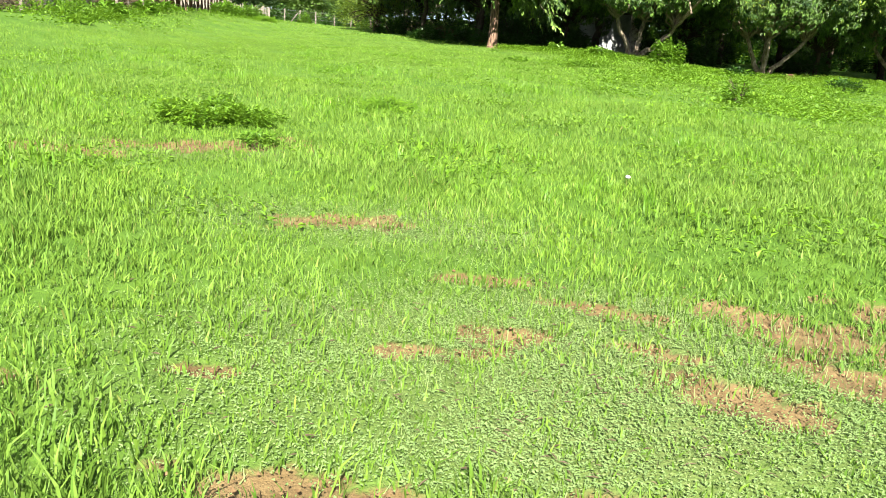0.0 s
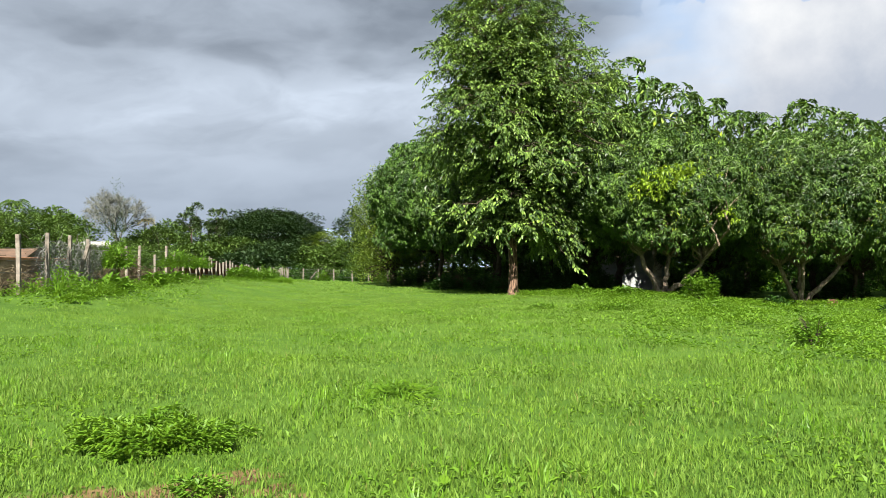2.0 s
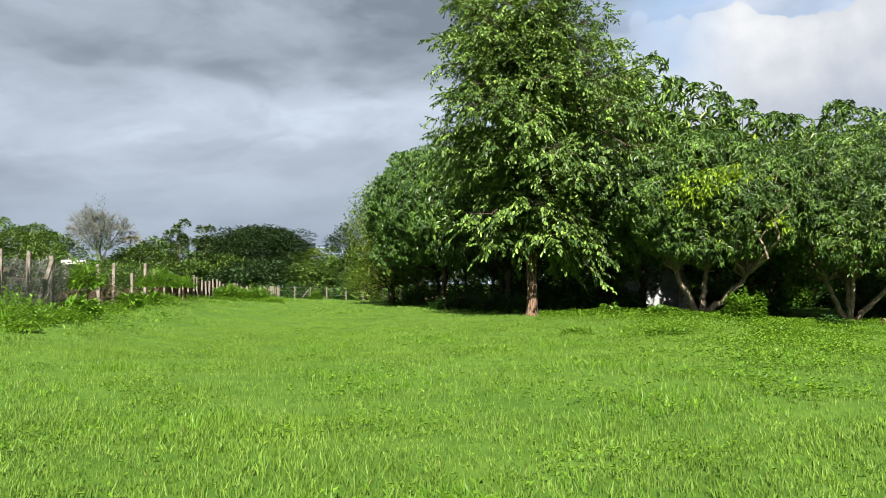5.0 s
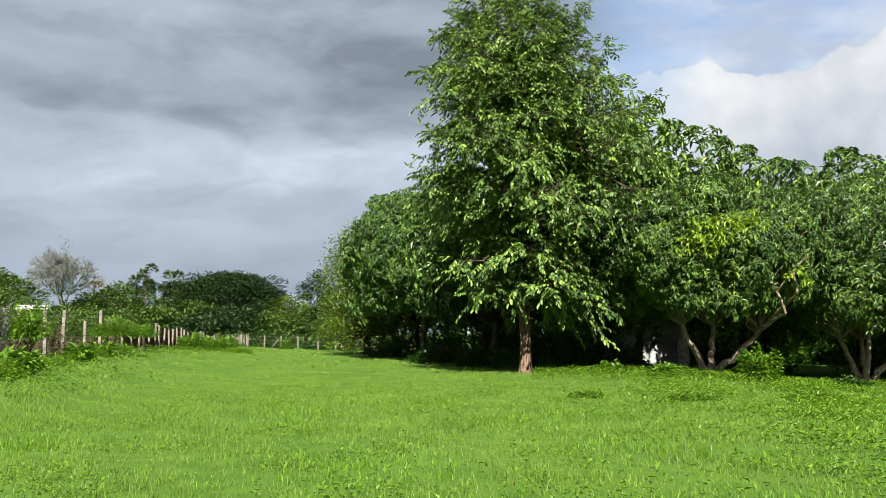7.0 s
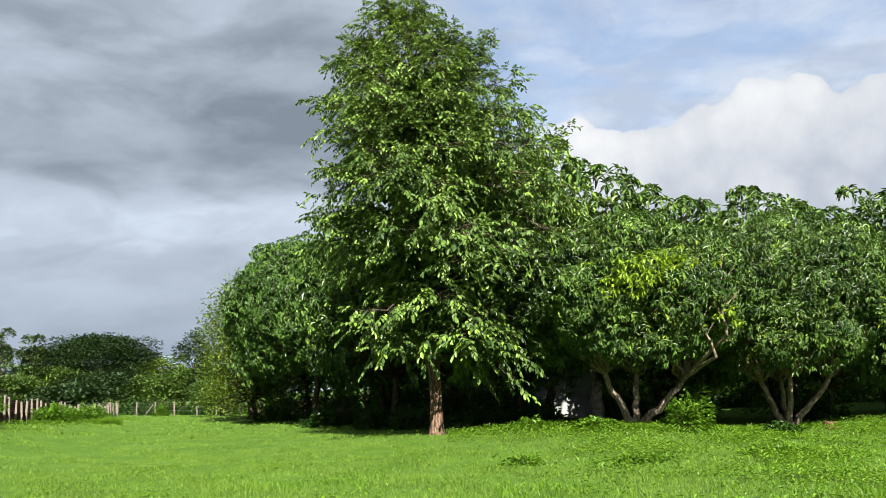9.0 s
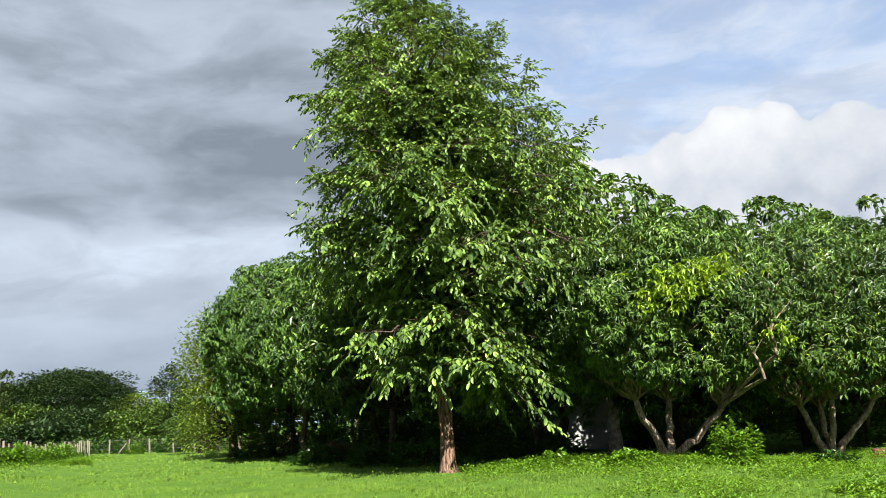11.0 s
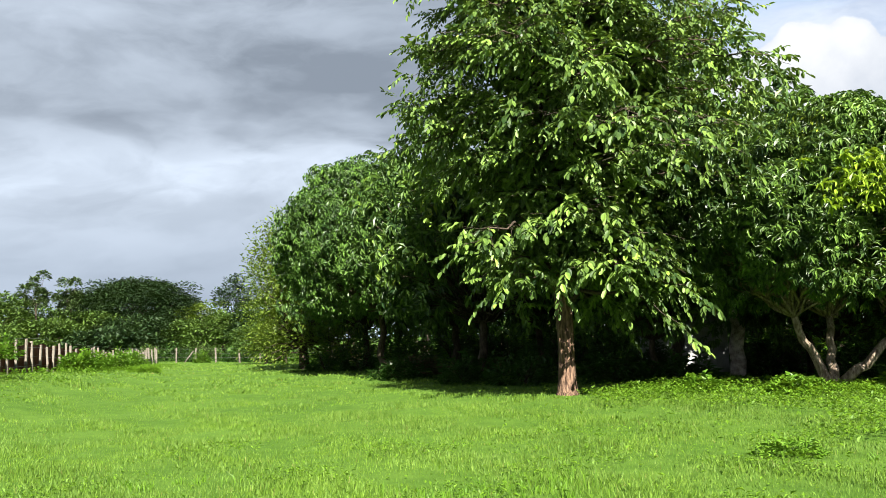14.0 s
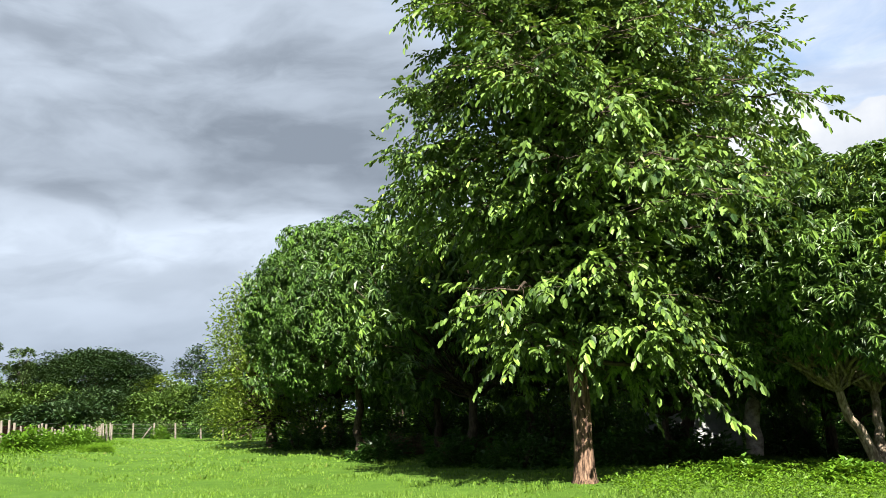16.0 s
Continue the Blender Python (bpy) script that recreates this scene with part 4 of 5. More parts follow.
r_under = np.random.default_rng(61)
bush_row(200, [(-10.5 + 3.4 * i + r_under.normal(0, 0.5), 70 + r_under.normal(0, 1.2) - 0.2 * i, r_under.uniform(1.9, 2.6), r_under.uniform(2.2, 3.4)) for i in range(14)],
         MAT_SHRUB, "dense green bush in the undergrowth behind the orchard", n=1300, leaf=0.3)
# dark bushes added to fill bright gaps; their colour stands for shade under the trees
bush_row(215, [(-4.0 + 3.6 * i, 77.0 - 0.3 * i, 2.6, 3.6) for i in range(14)], MAT_BUSH, "tall dark bush added behind the orchard to close bright gaps", n=900, leaf=0.40)
bush_row(290, [(-7.0 + 3.2 * i, 85.0 - 0.25 * i, 3.0, 5.6 + 0.6 * math.sin(i * 2.1)) for i in range(17)], MAT_BUSH, "tall dark bush added behind the orchard to close bright gaps", n=1300, leaf=0.56)
bush_row(310, [(-2.5 + 3.0 * i, 66.5 + 0.8 * math.sin(i * 2.6), 2.0, 2.2 + 0.3 * math.sin(i * 1.9)) for i in range(10)], MAT_BUSH, "dark leafy bush added for the deep shade under the trees", n=1000, leaf=0.28)
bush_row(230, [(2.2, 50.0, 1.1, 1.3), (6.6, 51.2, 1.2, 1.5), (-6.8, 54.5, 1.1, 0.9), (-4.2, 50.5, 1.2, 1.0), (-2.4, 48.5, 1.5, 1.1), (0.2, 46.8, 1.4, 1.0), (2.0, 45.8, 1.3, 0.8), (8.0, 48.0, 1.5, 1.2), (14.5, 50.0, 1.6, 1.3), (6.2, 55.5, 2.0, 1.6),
               (-0.5, 53.5, 2.0, 1.7), (9.8, 56.5, 2.2, 1.8), (16.0, 57.0, 2.2, 1.6), (21.5, 50.5, 1.6, 1.2), (-9.6, 65.0, 1.8, 1.9), (-7.2, 64.0, 1.9, 1.7), (-4.6, 66.0, 2.1, 2.2), (-2.0, 65.0, 2.1, 2.2), (-11.4, 65.5, 1.6, 1.4), (1.5, 64.0, 2.2, 2.2)], MAT_BUSH, "dark leafy bush added for the deep shade under the trees", n=900, leaf=0.22)
mound("dry_brush", -6.3, 57.0, (1.6, 0.9, 0.8), 1300, 0.22, 0.08, MAT_DRY, "heap of dry brown brushwood under the trees", "brushwood", 260, 16)
mound("dry_brush", -3.6, 55.0, (1.3, 0.8, 0.7), 900, 0.22, 0.08, MAT_DRY, "heap of dry brown brushwood under the trees", "brushwood", 261, 12)


# ---- limewashed shed among the mango trees ----
def shed(x, y, wide, deep, high, turn):
    thing = base_empty("shed", x, y, float(land(x, y)), "small limewashed shed with dark window under the trees", "shed", turn=turn)
    bm = bmesh.new()
    t, wx, wz, ww, wh = 0.18, -0.35, 1.30, 0.40, 0.46
    # front wall in four pieces round the window opening
    for cx, cz, sx, sz in (((-wide / 2 + wx - ww / 2) / 2, high / 2, wx - ww / 2 + wide / 2, high), ((wx + ww / 2 + wide / 2) / 2, high / 2, wide / 2 - wx - ww / 2, high),
                           (wx, wz / 2, ww, wz), (wx, (wz + wh + high) / 2, ww, high - wz - wh)):
        m = Matrix.Translation((cx, 0, cz)) @ Matrix.Diagonal((sx, t, sz, 1))
        bmesh.ops.create_cube(bm, size=1.0, matrix=m)
    for cx, cy, sx, sy in ((-wide / 2 + t / 2, deep / 2 + t / 2, t, deep), (wide / 2 - t / 2, deep / 2 + t / 2, t, deep), (0, deep + t, wide, t)):
        bmesh.ops.create_cube(bm, size=1.0, matrix=Matrix.Translation((cx, cy, high / 2)) @ Matrix.Diagonal((sx, sy, high, 1)))
    part("wall", bm, MAT_PLASTER, thing, "stained limewashed plaster wall")
    bm = box_bm(wide + 0.5, deep + 0.7, 0.09, 0.01, high)
    bmesh.ops.translate(bm, vec=(0, deep / 2, 0), verts=bm.verts)
    part("roof", bm, MAT_TIN, thing, "dark rusted tin roof")
    bm = bmesh.new()
    for dx, dz, sx, sz in ((-ww / 2, 0, 0.04, wh), (ww / 2, 0, 0.04, wh), (0, -wh / 2, ww, 0.04), (0, wh / 2, ww, 0.04), (0, 0, 0.025, wh)):
        bmesh.ops.create_cube(bm, size=1.0, matrix=Matrix.Translation((wx + dx, -0.02, wz + wh / 2 + dz)) @ Matrix.Diagonal((sx, 0.06, sz, 1)))
    part("window_frame", bm, MAT_DARKWOOD, thing)


shed(3.9, 52.6, 3.2, 2.8, 2.2, -14)

# a dark red-brown stump by the mango's foot
bm = bmesh.new()
bmesh.ops.create_cone(bm, cap_ends=True, segments=14, radius1=0.26, radius2=0.20, depth=0.30)
for v in bm.verts:
    k = 1 + 0.22 * noise.noise(Vector((v.co.x * 6, v.co.y * 6, v.co.z * 4)))
    v.co.x *= k
    v.co.y *= k
    v.co.z += 0.15 + (0.08 * noise.noise(v.co * 7) if v.co.z > 0 else 0)
bmesh.ops.bevel(bm, geom=bm.edges[:], offset=0.015, segments=1, affect="EDGES")
stump = base_empty("tree_stump", 12.35, 44.6, float(land(12.35, 44.6)) - 0.02, "short dark red-brown stump beside the mango tree", "stump")
part("wood", bm, MAT_STUMP, stump)


# ---- left fence ----
def post_mesh(name, high, wide, seed):
    r = random.Random(seed)
    bm = box_bm(wide, wide, high, 0.0, -0.25)
    for v in bm.verts:
        v.co.x += r.uniform(-0.012, 0.012)
        v.co.y += r.uniform(-0.012, 0.012)
    bmesh.ops.subdivide_edges(bm, edges=[e for e in bm.edges if abs(e.verts[0].co.z - e.verts[1].co.z) > 0.5], cuts=3)
    for v in bm.verts:
        v.co.x += r.uniform(-0.008, 0.008)
    bmesh.ops.bevel(bm, geom=bm.edges[:], offset=0.012, segments=1, affect="EDGES")
    me = bpy.data.meshes.new(name)
    bm.to_mesh(me)
    bm.free()
    me.materials.append(MAT_CONCRETE)
    return me


POSTS = [post_mesh("post", 2.05, 0.13, i) for i in range(3)]
SLIM = [post_mesh("post", 1.75, 0.11, 10 + i) for i in range(3)]
left_fence = base_empty("field_fence", fence_x(32.0), 32.0, float(land(fence_x(32.0), 32.0)), "old fence of weathered concrete posts with wire and net", "fence")
origin = np.array(left_fence.matrix_world.translation)


def fence_post(y, meshes, i, lean=(0.0, 0.0), off=0.0, tall=1.0):
    x = fence_x(y) + off
    ob = mesh_part("post", meshes[i % len(meshes)], left_fence)
    m = pose(x - origin[0], y - origin[1], float(land(x, y)) - origin[2], lean[0], lean[1], 13 + 7 * math.sin(i * 3.1))
    ob.matrix_local = m @ Matrix.Diagonal((1, 1, tall, 1))


TALL_POSTS = [25.6, 27.7, 29.8, 32.0, 34.0, 36.0, 40.8, 42.65, 47.4]
for i, y in enumerate(TALL_POSTS):
    fence_post(y, POSTS, i, (1.5 * math.sin(i * 2.2), 1.4 * math.cos(i * 1.7)), 0.0, (1.13 if y < 38 else 1.0) + 0.03 * math.sin(i * 5.0))
fence_post(35.2, POSTS, 1, (3, 17), -0.25, 1.05)
y, i = 45.3, 0
while y < 101:
    if abs(y - 47.4) > 0.5:
        fence_post(y, SLIM, i, (1.6 * math.sin(i * 1.9), 2.2 * math.sin(i * 2.7)), 0.05 * math.sin(i * 4.1), 0.92 + 0.1 * math.sin(i * 7.3))
    y += 1.9 if y < 52 else 1.22
    i += 1
for k, high in enumerate((0.35, 0.75, 1.15, 1.55)):
    wire = Tubes()
    ys = np.arange(25.6, 101, 2.0)
    xs = fence_x(ys)
    wire.limb(np.column_stack([xs - origin[0] + 0.07, ys - origin[1], land(xs, ys) + high - origin[2] - 0.03 * np.abs(np.sin(ys))]), np.full(len(ys), 0.006), 4)
    mesh_part("wire", wire.mesh("wire", MAT_WIRE), left_fence)


def hung_net(y0, y1, low, high, name, mat, label, sway=0.04):
    """A thin hanging sheet with folds, given thickness."""
    bm = bmesh.new()
    ys, zs = np.arange(y0, y1, 0.2), np.linspace(low, high, 6)
    grid = []
    for yy in ys:
        x = fence_x(yy) - 0.12
        g = float(land(x, yy))
        row = []
        for zz in zs:
            xx = x + sway * math.sin(yy * 5.1 + zz * 2.0)
            row.append(bm.verts.new((xx - origin[0], yy - origin[1], g + zz + 0.06 * math.sin(yy * 2.6) * (zz > 1.0) - origin[2])))
        grid.append(row)
    for a, b in zip(grid, grid[1:]):
        for k in range(5):
            bm.faces.new((a[k], b[k], b[k + 1], a[k + 1]))
    bmesh.ops.solidify(bm, geom=bm.faces[:], thickness=0.012)
    part(name, bm, mat, left_fence, label)


hung_net(50.5, 78.0, 0.02, 1.30, "net", MAT_BRICKRED, "faded red-brown shade net")

# dry creeper hanging in the wire between the first posts
creeper = base_empty("dry_creeper", fence_x(34.0), 34.0, float(land(fence_x(34.0), 34.0)), "grey dry creeper tangled in the fence wire", "creeper")
r_dry = np.random.default_rng(71)
tw = Tubes()
for i in range(560):
    yy = r_dry.uniform(-2.3, 3.4)
    zz = r_dry.uniform(0.1, 1.75)
    p0 = np.array([-0.227 * yy + r_dry.normal(0, 0.07), yy, zz])
    p1 = p0 + np.array([r_dry.normal(0, 0.06), r_dry.normal(0, 0.4), r_dry.normal(-0.1, 0.35)])
    p1[2] = max(p1[2], 0.0)
    tw.limb(bend(p0, p1, 0.05, 4, r_dry, 0.08), np.linspace(0.010, 0.004, 4), 3)
mesh_part("twig_tangle", tw.mesh("twig_tangle", bark_material("dry_grey_twigs", (0.13, 0.13, 0.12), (0.27, 0.27, 0.25), 6.0, 0.3, 0.4)), creeper)

# chain-link mesh between the first posts
links = Tubes()
for k in range(-16, 100):
    for slope in (1, -1):
        a = 29.8 + 0.1 * k
        ends = []
        for h in (0.15, 1.8):
            yy = a + slope * (h - 0.15) + (0 if slope > 0 else 1.65)
            ends.append((min(max(yy, 29.8), 38.4), h if 29.8 <= yy <= 38.4 else None))
        if ends[0][1] is None or ends[1][1] is None:
            continue
        links.limb([(fence_x(yy) - origin[0] + 0.02, yy - origin[1], float(land(fence_x(yy), yy)) + h - origin[2]) for yy, h in ends], [0.004, 0.004], 3)
mesh_part("chain_link", links.mesh("chain_link", MAT_WIRE), left_fence, "slack grey chain-link wire")

# concrete frame standing in the yard beyond the fence
gate = base_empty("concrete_frame", -41.6, 74.0, float(land(-41.6, 74.0)) - 0.05, "pale concrete frame with a flat lintel beyond the fence", "frame", turn=-59)
for yy in (-0.9, 0.9):
    bm = box_bm(0.22, 0.22, 3.5, 0.015, -0.1)
    bmesh.ops.translate(bm, vec=(0, yy, 0), verts=bm.verts)
    part("jamb", bm, MAT_CONCRETE, gate)
part("lintel", box_bm(0.3, 2.3, 0.36, 0.02, 3.4), MAT_STONE, gate)


# ---- far fence ----
far_fence = base_empty("wire_fence", -28.0, 102.0, float(land(-28.0, 102.0)), "far field fence of pale posts with wire strands", "fence")
FAR_Z = float(land(-28.0, 102.0))
far_xs = [-37.6, -35.05, -33.8, -31.8, -29.9, -27.95, -25.6, -23.65, -21.3, -19.2, -17.1, -15.0]
for i, x in enumerate(far_xs):
    ob = mesh_part("post", SLIM[i % 3], far_fence)
    ob.matrix_local = pose(x + 28.0, 0.1 * math.sin(i * 3), float(land(x, 102.0)) - FAR_Z - 0.05, 1.5 * math.sin(i * 2), 2 * math.sin(i * 5), 9 * i) @ Matrix.Diagonal((1.15, 1.15, 0.98, 1))
ob = mesh_part("brace", SLIM[0], far_fence)
ob.matrix_local = pose(-3.0, -0.1, float(land(-31.0, 102)) - FAR_Z - 0.1, 0, 38, 0) @ Matrix.Diagonal((0.8, 0.8, 1.0, 1))
for high in (0.5, 0.9, 1.3):
    wire = Tubes()
    xs = np.arange(-37.6, -14.9, 1.0)
    wire.limb(np.column_stack([xs + 28, np.zeros(len(xs)), land(xs, np.full(len(xs), 102.0)) - FAR_Z + high]), np.full(len(xs), 0.008), 4)
    mesh_part("wire", wire.mesh("wire", MAT_WIRE), far_fence)


# ---- shrubs at the fences ----
def umbrella_shrub(x, y, high, wide, seed, label, mat=MAT_SHRUB, name="shrub", trunk_mat=MAT_BARK_RED, leaf=0.2, n=1300, droop=0.5):
    """A small tree with a thin stem and a flat spreading head."""
    r = np.random.default_rng(seed)
    thing = base_empty(name, x, y, float(land(x, y)) - 0.02, label, "shrub")
    tubes = Tubes()
    tubes.limb(bend((0, 0, -0.05), (0.05, 0.03, high * 0.6), 0, 6, r, 0.02), np.linspace(0.05, 0.03, 6), 7)
    mesh_part("trunk", tubes.mesh("trunk", trunk_mat), thing)
    limbs = Tubes()
    for i in range(12):
        a = i * 2.4
        end = (math.cos(a) * wide * 0.42 * r.uniform(0.5, 1), math.sin(a) * wide * 0.42 * r.uniform(0.5, 1), high * r.uniform(0.72, 0.95))
        limbs.limb(bend((0.05, 0.03, high * 0.5), end, 0.08, 5, r, 0.03), np.linspace(0.02, 0.006, 5), 4)
    mesh_part("branchwork", limbs.mesh("branchwork", MAT_BARK_DARK), thing)
    v, f = leafy(n, (0, 0, high * (1 - droop)), (wide / 2, wide / 2, high * droop), r, leaf, 0.26, 0.35, 0.2)
    mesh_part("crown", np_mesh("crown", v, [f], mat), thing)
    return thing


umbrella_shrub(-18.2, 37.6, 2.0, 1.55, 81, "young mango sapling with thin reddish stem", leaf=0.22, n=1000, droop=0.55, name="mango_sapling")
umbrella_shrub(-19.0, 44.8, 1.6, 2.1, 82, "flat-headed green shrub beside the fence", n=1300)
umbrella_shrub(-20.6, 50.5, 1.5, 1.6, 83, "flat-headed green shrub beside the fence", n=800)
hedge_r = np.random.default_rng(90)
for i, y in enumerate(np.linspace(63.0, 84.0, 7)):
    mound("climbing_shrub", float(fence_x(y)) + 0.7 + hedge_r.normal(0, 0.25), float(y), (0.9, 1.4, 1.1 + hedge_r.normal(0, 0.15)), 800, 0.30, 0.38, MAT_SHRUB,
          "bright green leafy climber sprawling along the fence", "shrub", 300 + i, 8, "climbers on the fence")
for i, (x, y, w, h) in enumerate([(-14.9, 30.8, 0.8, 0.9), (-16.6, 35.5, 0.7, 0.7), (-17.2, 37.4, 0.8, 0.6), (-18.0, 40.5, 0.8, 0.6), (-15.6, 28.5, 0.9, 1.0), (-20.2, 47.5, 0.8, 0.7), (-18.6, 42.6, 0.6, 0.8), (-13.6, 27.4, 0.4, 0.4), (-14.4, 29.3, 0.45, 0.5), (-15.3, 32.2, 0.7, 0.5)]):
    mound("fence_weed", x, y, (w, w, h * 0.62), 380, 0.12, 0.34, MAT_WEED, "rank green weed growing at the foot of the fence", "weed", 320 + i, 7, "weeds by the fence")
for i, (x, y, w, h) in enumerate([(-21.5, 42.5, 1.6, 2.3), (-23.0, 46.5, 1.9, 2.4), (-21.6, 40.0, 1.4, 2.6), (-25.0, 52.0, 2.0, 2.2), (-20.9, 37.0, 1.2, 1.3)]):
    mound("bush", x, y, (w, w, h), 1400, 0.22, 0.35, MAT_FARTREE, "dark green bush behind the fence", "bush", 340 + i, 8, "bushes behind the fence")
# rank tall weeds in front of the fence
for i, (x, y, w, h) in enumerate([(-14.9, 29.2, 0.5, 0.95), (-14.3, 27.9, 0.5, 1.05), (-15.5, 31.0, 0.45, 0.7), (-15.4, 32.4, 0.45, 0.55)]):
    mound("tall_weed", x, y, (w, w, h), 230, 0.17, 0.30, MAT_WEED if i % 2 else MAT_SHRUB, "straggling tall green weed in front of the fence", "weed", 330 + i, 12, "weeds by the fence")
for i, (x, y) in enumerate([(-16.4, 34.6), (-15.8, 33.2), (-17.9, 40.2), (-18.6, 43.2)]):
    mound("broad_leaved_weed", x, y, (0.55, 0.5, 0.55), 150, 0.32, 0.45, MAT_SHRUB, "large-leaved bright green weed at the foot of the fence", "weed", 370 + i, 8, "weeds by the fence")
mound("dry_weeds", -19.9, 41.6, (0.7, 0.9, 1.3), 800, 0.2, 0.08, MAT_DRY, "dry brown stalks standing in the fence", "weed", 350, 16)
for i, y in enumerate((28.6, 30.6, 33.0, 36.6, 38.6, 43.6, 46.2)):
    mound("dry_weeds", float(fence_x(y)) - 0.3, y, (0.7, 0.9, 0.8 + 0.25 * math.sin(i * 2.0)), 420, 0.2, 0.08, MAT_DRY, "dry brown stalks standing in the fence", "weed", 352 + i, 12, "dry stalks in the fence")
mound("dry_weeds", -21.3, 48.6, (0.6, 0.9, 1.0), 700, 0.2, 0.08, MAT_DRY, "dry brown stalks standing in the fence", "weed", 351, 14)
FAR_BUSHES = [(-34.8, 100.8, 0.9, 1.5), (-29.0, 101.0, 0.9, 1.2), (-26.4, 103.2, 1.2, 1.1), (-22.0, 101.0, 1.5, 1.5), (-24.6, 103.5, 1.5, 1.4), (-19.2, 103.4, 1.8, 1.5), (-31.0, 104.0, 1.3, 1.2),
              (-36.8, 100.5, 1.4, 1.3), (-16.6, 100.5, 1.6, 1.4)]
for i, (x, y, w, h) in enumerate(FAR_BUSHES):
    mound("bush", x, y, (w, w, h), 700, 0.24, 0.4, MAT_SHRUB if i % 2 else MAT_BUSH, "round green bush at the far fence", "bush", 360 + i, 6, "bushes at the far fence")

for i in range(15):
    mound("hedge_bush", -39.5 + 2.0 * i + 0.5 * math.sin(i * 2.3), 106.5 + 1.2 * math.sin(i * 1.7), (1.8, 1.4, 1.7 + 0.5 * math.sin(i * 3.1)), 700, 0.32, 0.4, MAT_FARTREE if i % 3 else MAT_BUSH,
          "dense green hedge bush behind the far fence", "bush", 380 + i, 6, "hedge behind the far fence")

# rough wooden bench and a low hut past the orchard's corner
bench = base_empty("wooden_bench", -19.6, 99.0, float(land(-19.6, 99.0)), "rough brown wooden bench by the far fence", "bench")
part("seat", box_bm(2.2, 0.5, 0.08, 0.01, 0.95), MAT_DARKWOOD, bench)
for lx in (-0.9, 0.9):
    for ly in (-0.18, 0.18):
        bm = box_bm(0.1, 0.1, 1.0, 0.008, -0.04)
        bmesh.ops.translate(bm, vec=(lx, ly, 0), verts=bm.verts)
        part("leg", bm, MAT_BARK_PALE, bench)
hut = base_empty("farm_hut", -15.0, 97.0, float(land(-15.0, 97.0)), "low brown mud-walled hut beyond the trees", "hut", turn=10)
part("wall", box_bm(3.4, 2.4, 1.35, 0.02, -0.1), plain_material("mud_wall", (0.20, 0.12, 0.075), (0.36, 0.24, 0.16), 2.0), hut)
part("roof", box_bm(3.9, 2.9, 0.12, 0.02, 1.25), plain_material("thatch", (0.24, 0.19, 0.12), (0.42, 0.35, 0.24), 6.0), hut)


# ---- background trees ----
def far_tree(x, y, top, spread, low, mat, label, seed, n=2600, leaf=0.6, flat=0.55, name="tree", clumps=26, trunk=0.25, rough=0.10):
    """A tree in the distance: bole, boughs and a crown of many clumped leaves."""
    r = np.random.default_rng(seed)
    thing = base_empty(name, x, y, float(land(x, y)) - 0.05, label, "tree")
    tubes = Tubes()
    tubes.limb(bend((0, 0, -0.2), (0.1, 0, low + (top - low) * 0.45), 0, 7, r, 0.015), np.linspace(trunk * 1.4, trunk * 0.7, 7), 7)
    mesh_part("trunk", tubes.mesh("trunk", MAT_BARK_DARK), thing)
    boughs = Tubes()
    mid, half = (top + low) / 2, (top - low) / 2
    lp, lw, ll = [], [], []
    per = n // clumps
    for i in range(clumps):
        u = (i + 0.5) / clumps
        zc = 1 - 1.75 * u
        a = i * 2.39996 + r.normal(0, 0.3)
        ring = math.sqrt(max(0.0, 1 - zc * zc))
        k = 0.76 * (1 + r.normal(0, rough))
        c = np.array([math.cos(a) * ring * spread * k, math.sin(a) * ring * spread * k, mid + zc * half * k])
        boughs.limb(bend((0.1, 0, low + (top - low) * 0.3), c, 0.2, 5, r, 0.03), np.linspace(trunk * 0.4, 0.02, 5), 4)
        size = np.array([spread * 0.36, spread * 0.36, max(half * 0.36 * flat * 1.6, 0.4)]) * r.uniform(0.8, 1.2)
        d = random_ways(per, r)
        d[:, 2] = np.where(d[:, 2] < -0.3, -d[:, 2], d[:, 2])
        p = c + d * size * r.uniform(0.5, 1.05, per)[:, None]
        w = d + random_ways(per, r) * 0.7
        w[:, 2] *= flat
        lp.append(p)
        lw.append(w)
        ll.append(leaf * r.uniform(0.6, 1.2, per))
    mesh_part("branchwork", boughs.mesh("branchwork", MAT_BARK_DARK), thing)
    ll = np.concatenate(ll)
    v, f = slim_leaf_arrays(np.concatenate(lp), np.concatenate(lw), np.tile([0, 0, 1.0], (len(ll), 1)), ll, ll * 0.58, 0.15)
    mesh_part("crown", np_mesh("crown", v, [f], mat), thing)
    return thing


far_tree(-60.0, 165.0, 13.5, 11.4, -2.0, MAT_DARKTREE, "huge dark umbrella-shaped rain tree beyond the field", 400, 54000, 0.52, 0.30, "rain_tree", 170, 0.6)
far_tree(-48.0, 163.0, 8.6, 5.0, 0.5, MAT_YELLOW, "light green rounded tree beyond the far fence", 401, 3600, 0.5)
far_tree(-43.4, 166.0, 12.4, 3.4, 0.0, MAT_DARKTREE, "dark upright tree beyond the far fence", 402, 4200, 0.5, 0.6)
far_tree(-13.5, 70.0, 8.6, 3.3, -1.6, MAT_YELLOW, "yellow-green slender tree at the orchard's end", 403, 20000, 0.21, 0.8, clumps=90)
far_tree(-21.5, 95.0, 3.7, 3.0, 0.2, MAT_FARTREE, "pale feathery thorn bush tree by the far fence", 404, 4200, 0.26, 0.6, "thorn_tree", 36, 0.12)
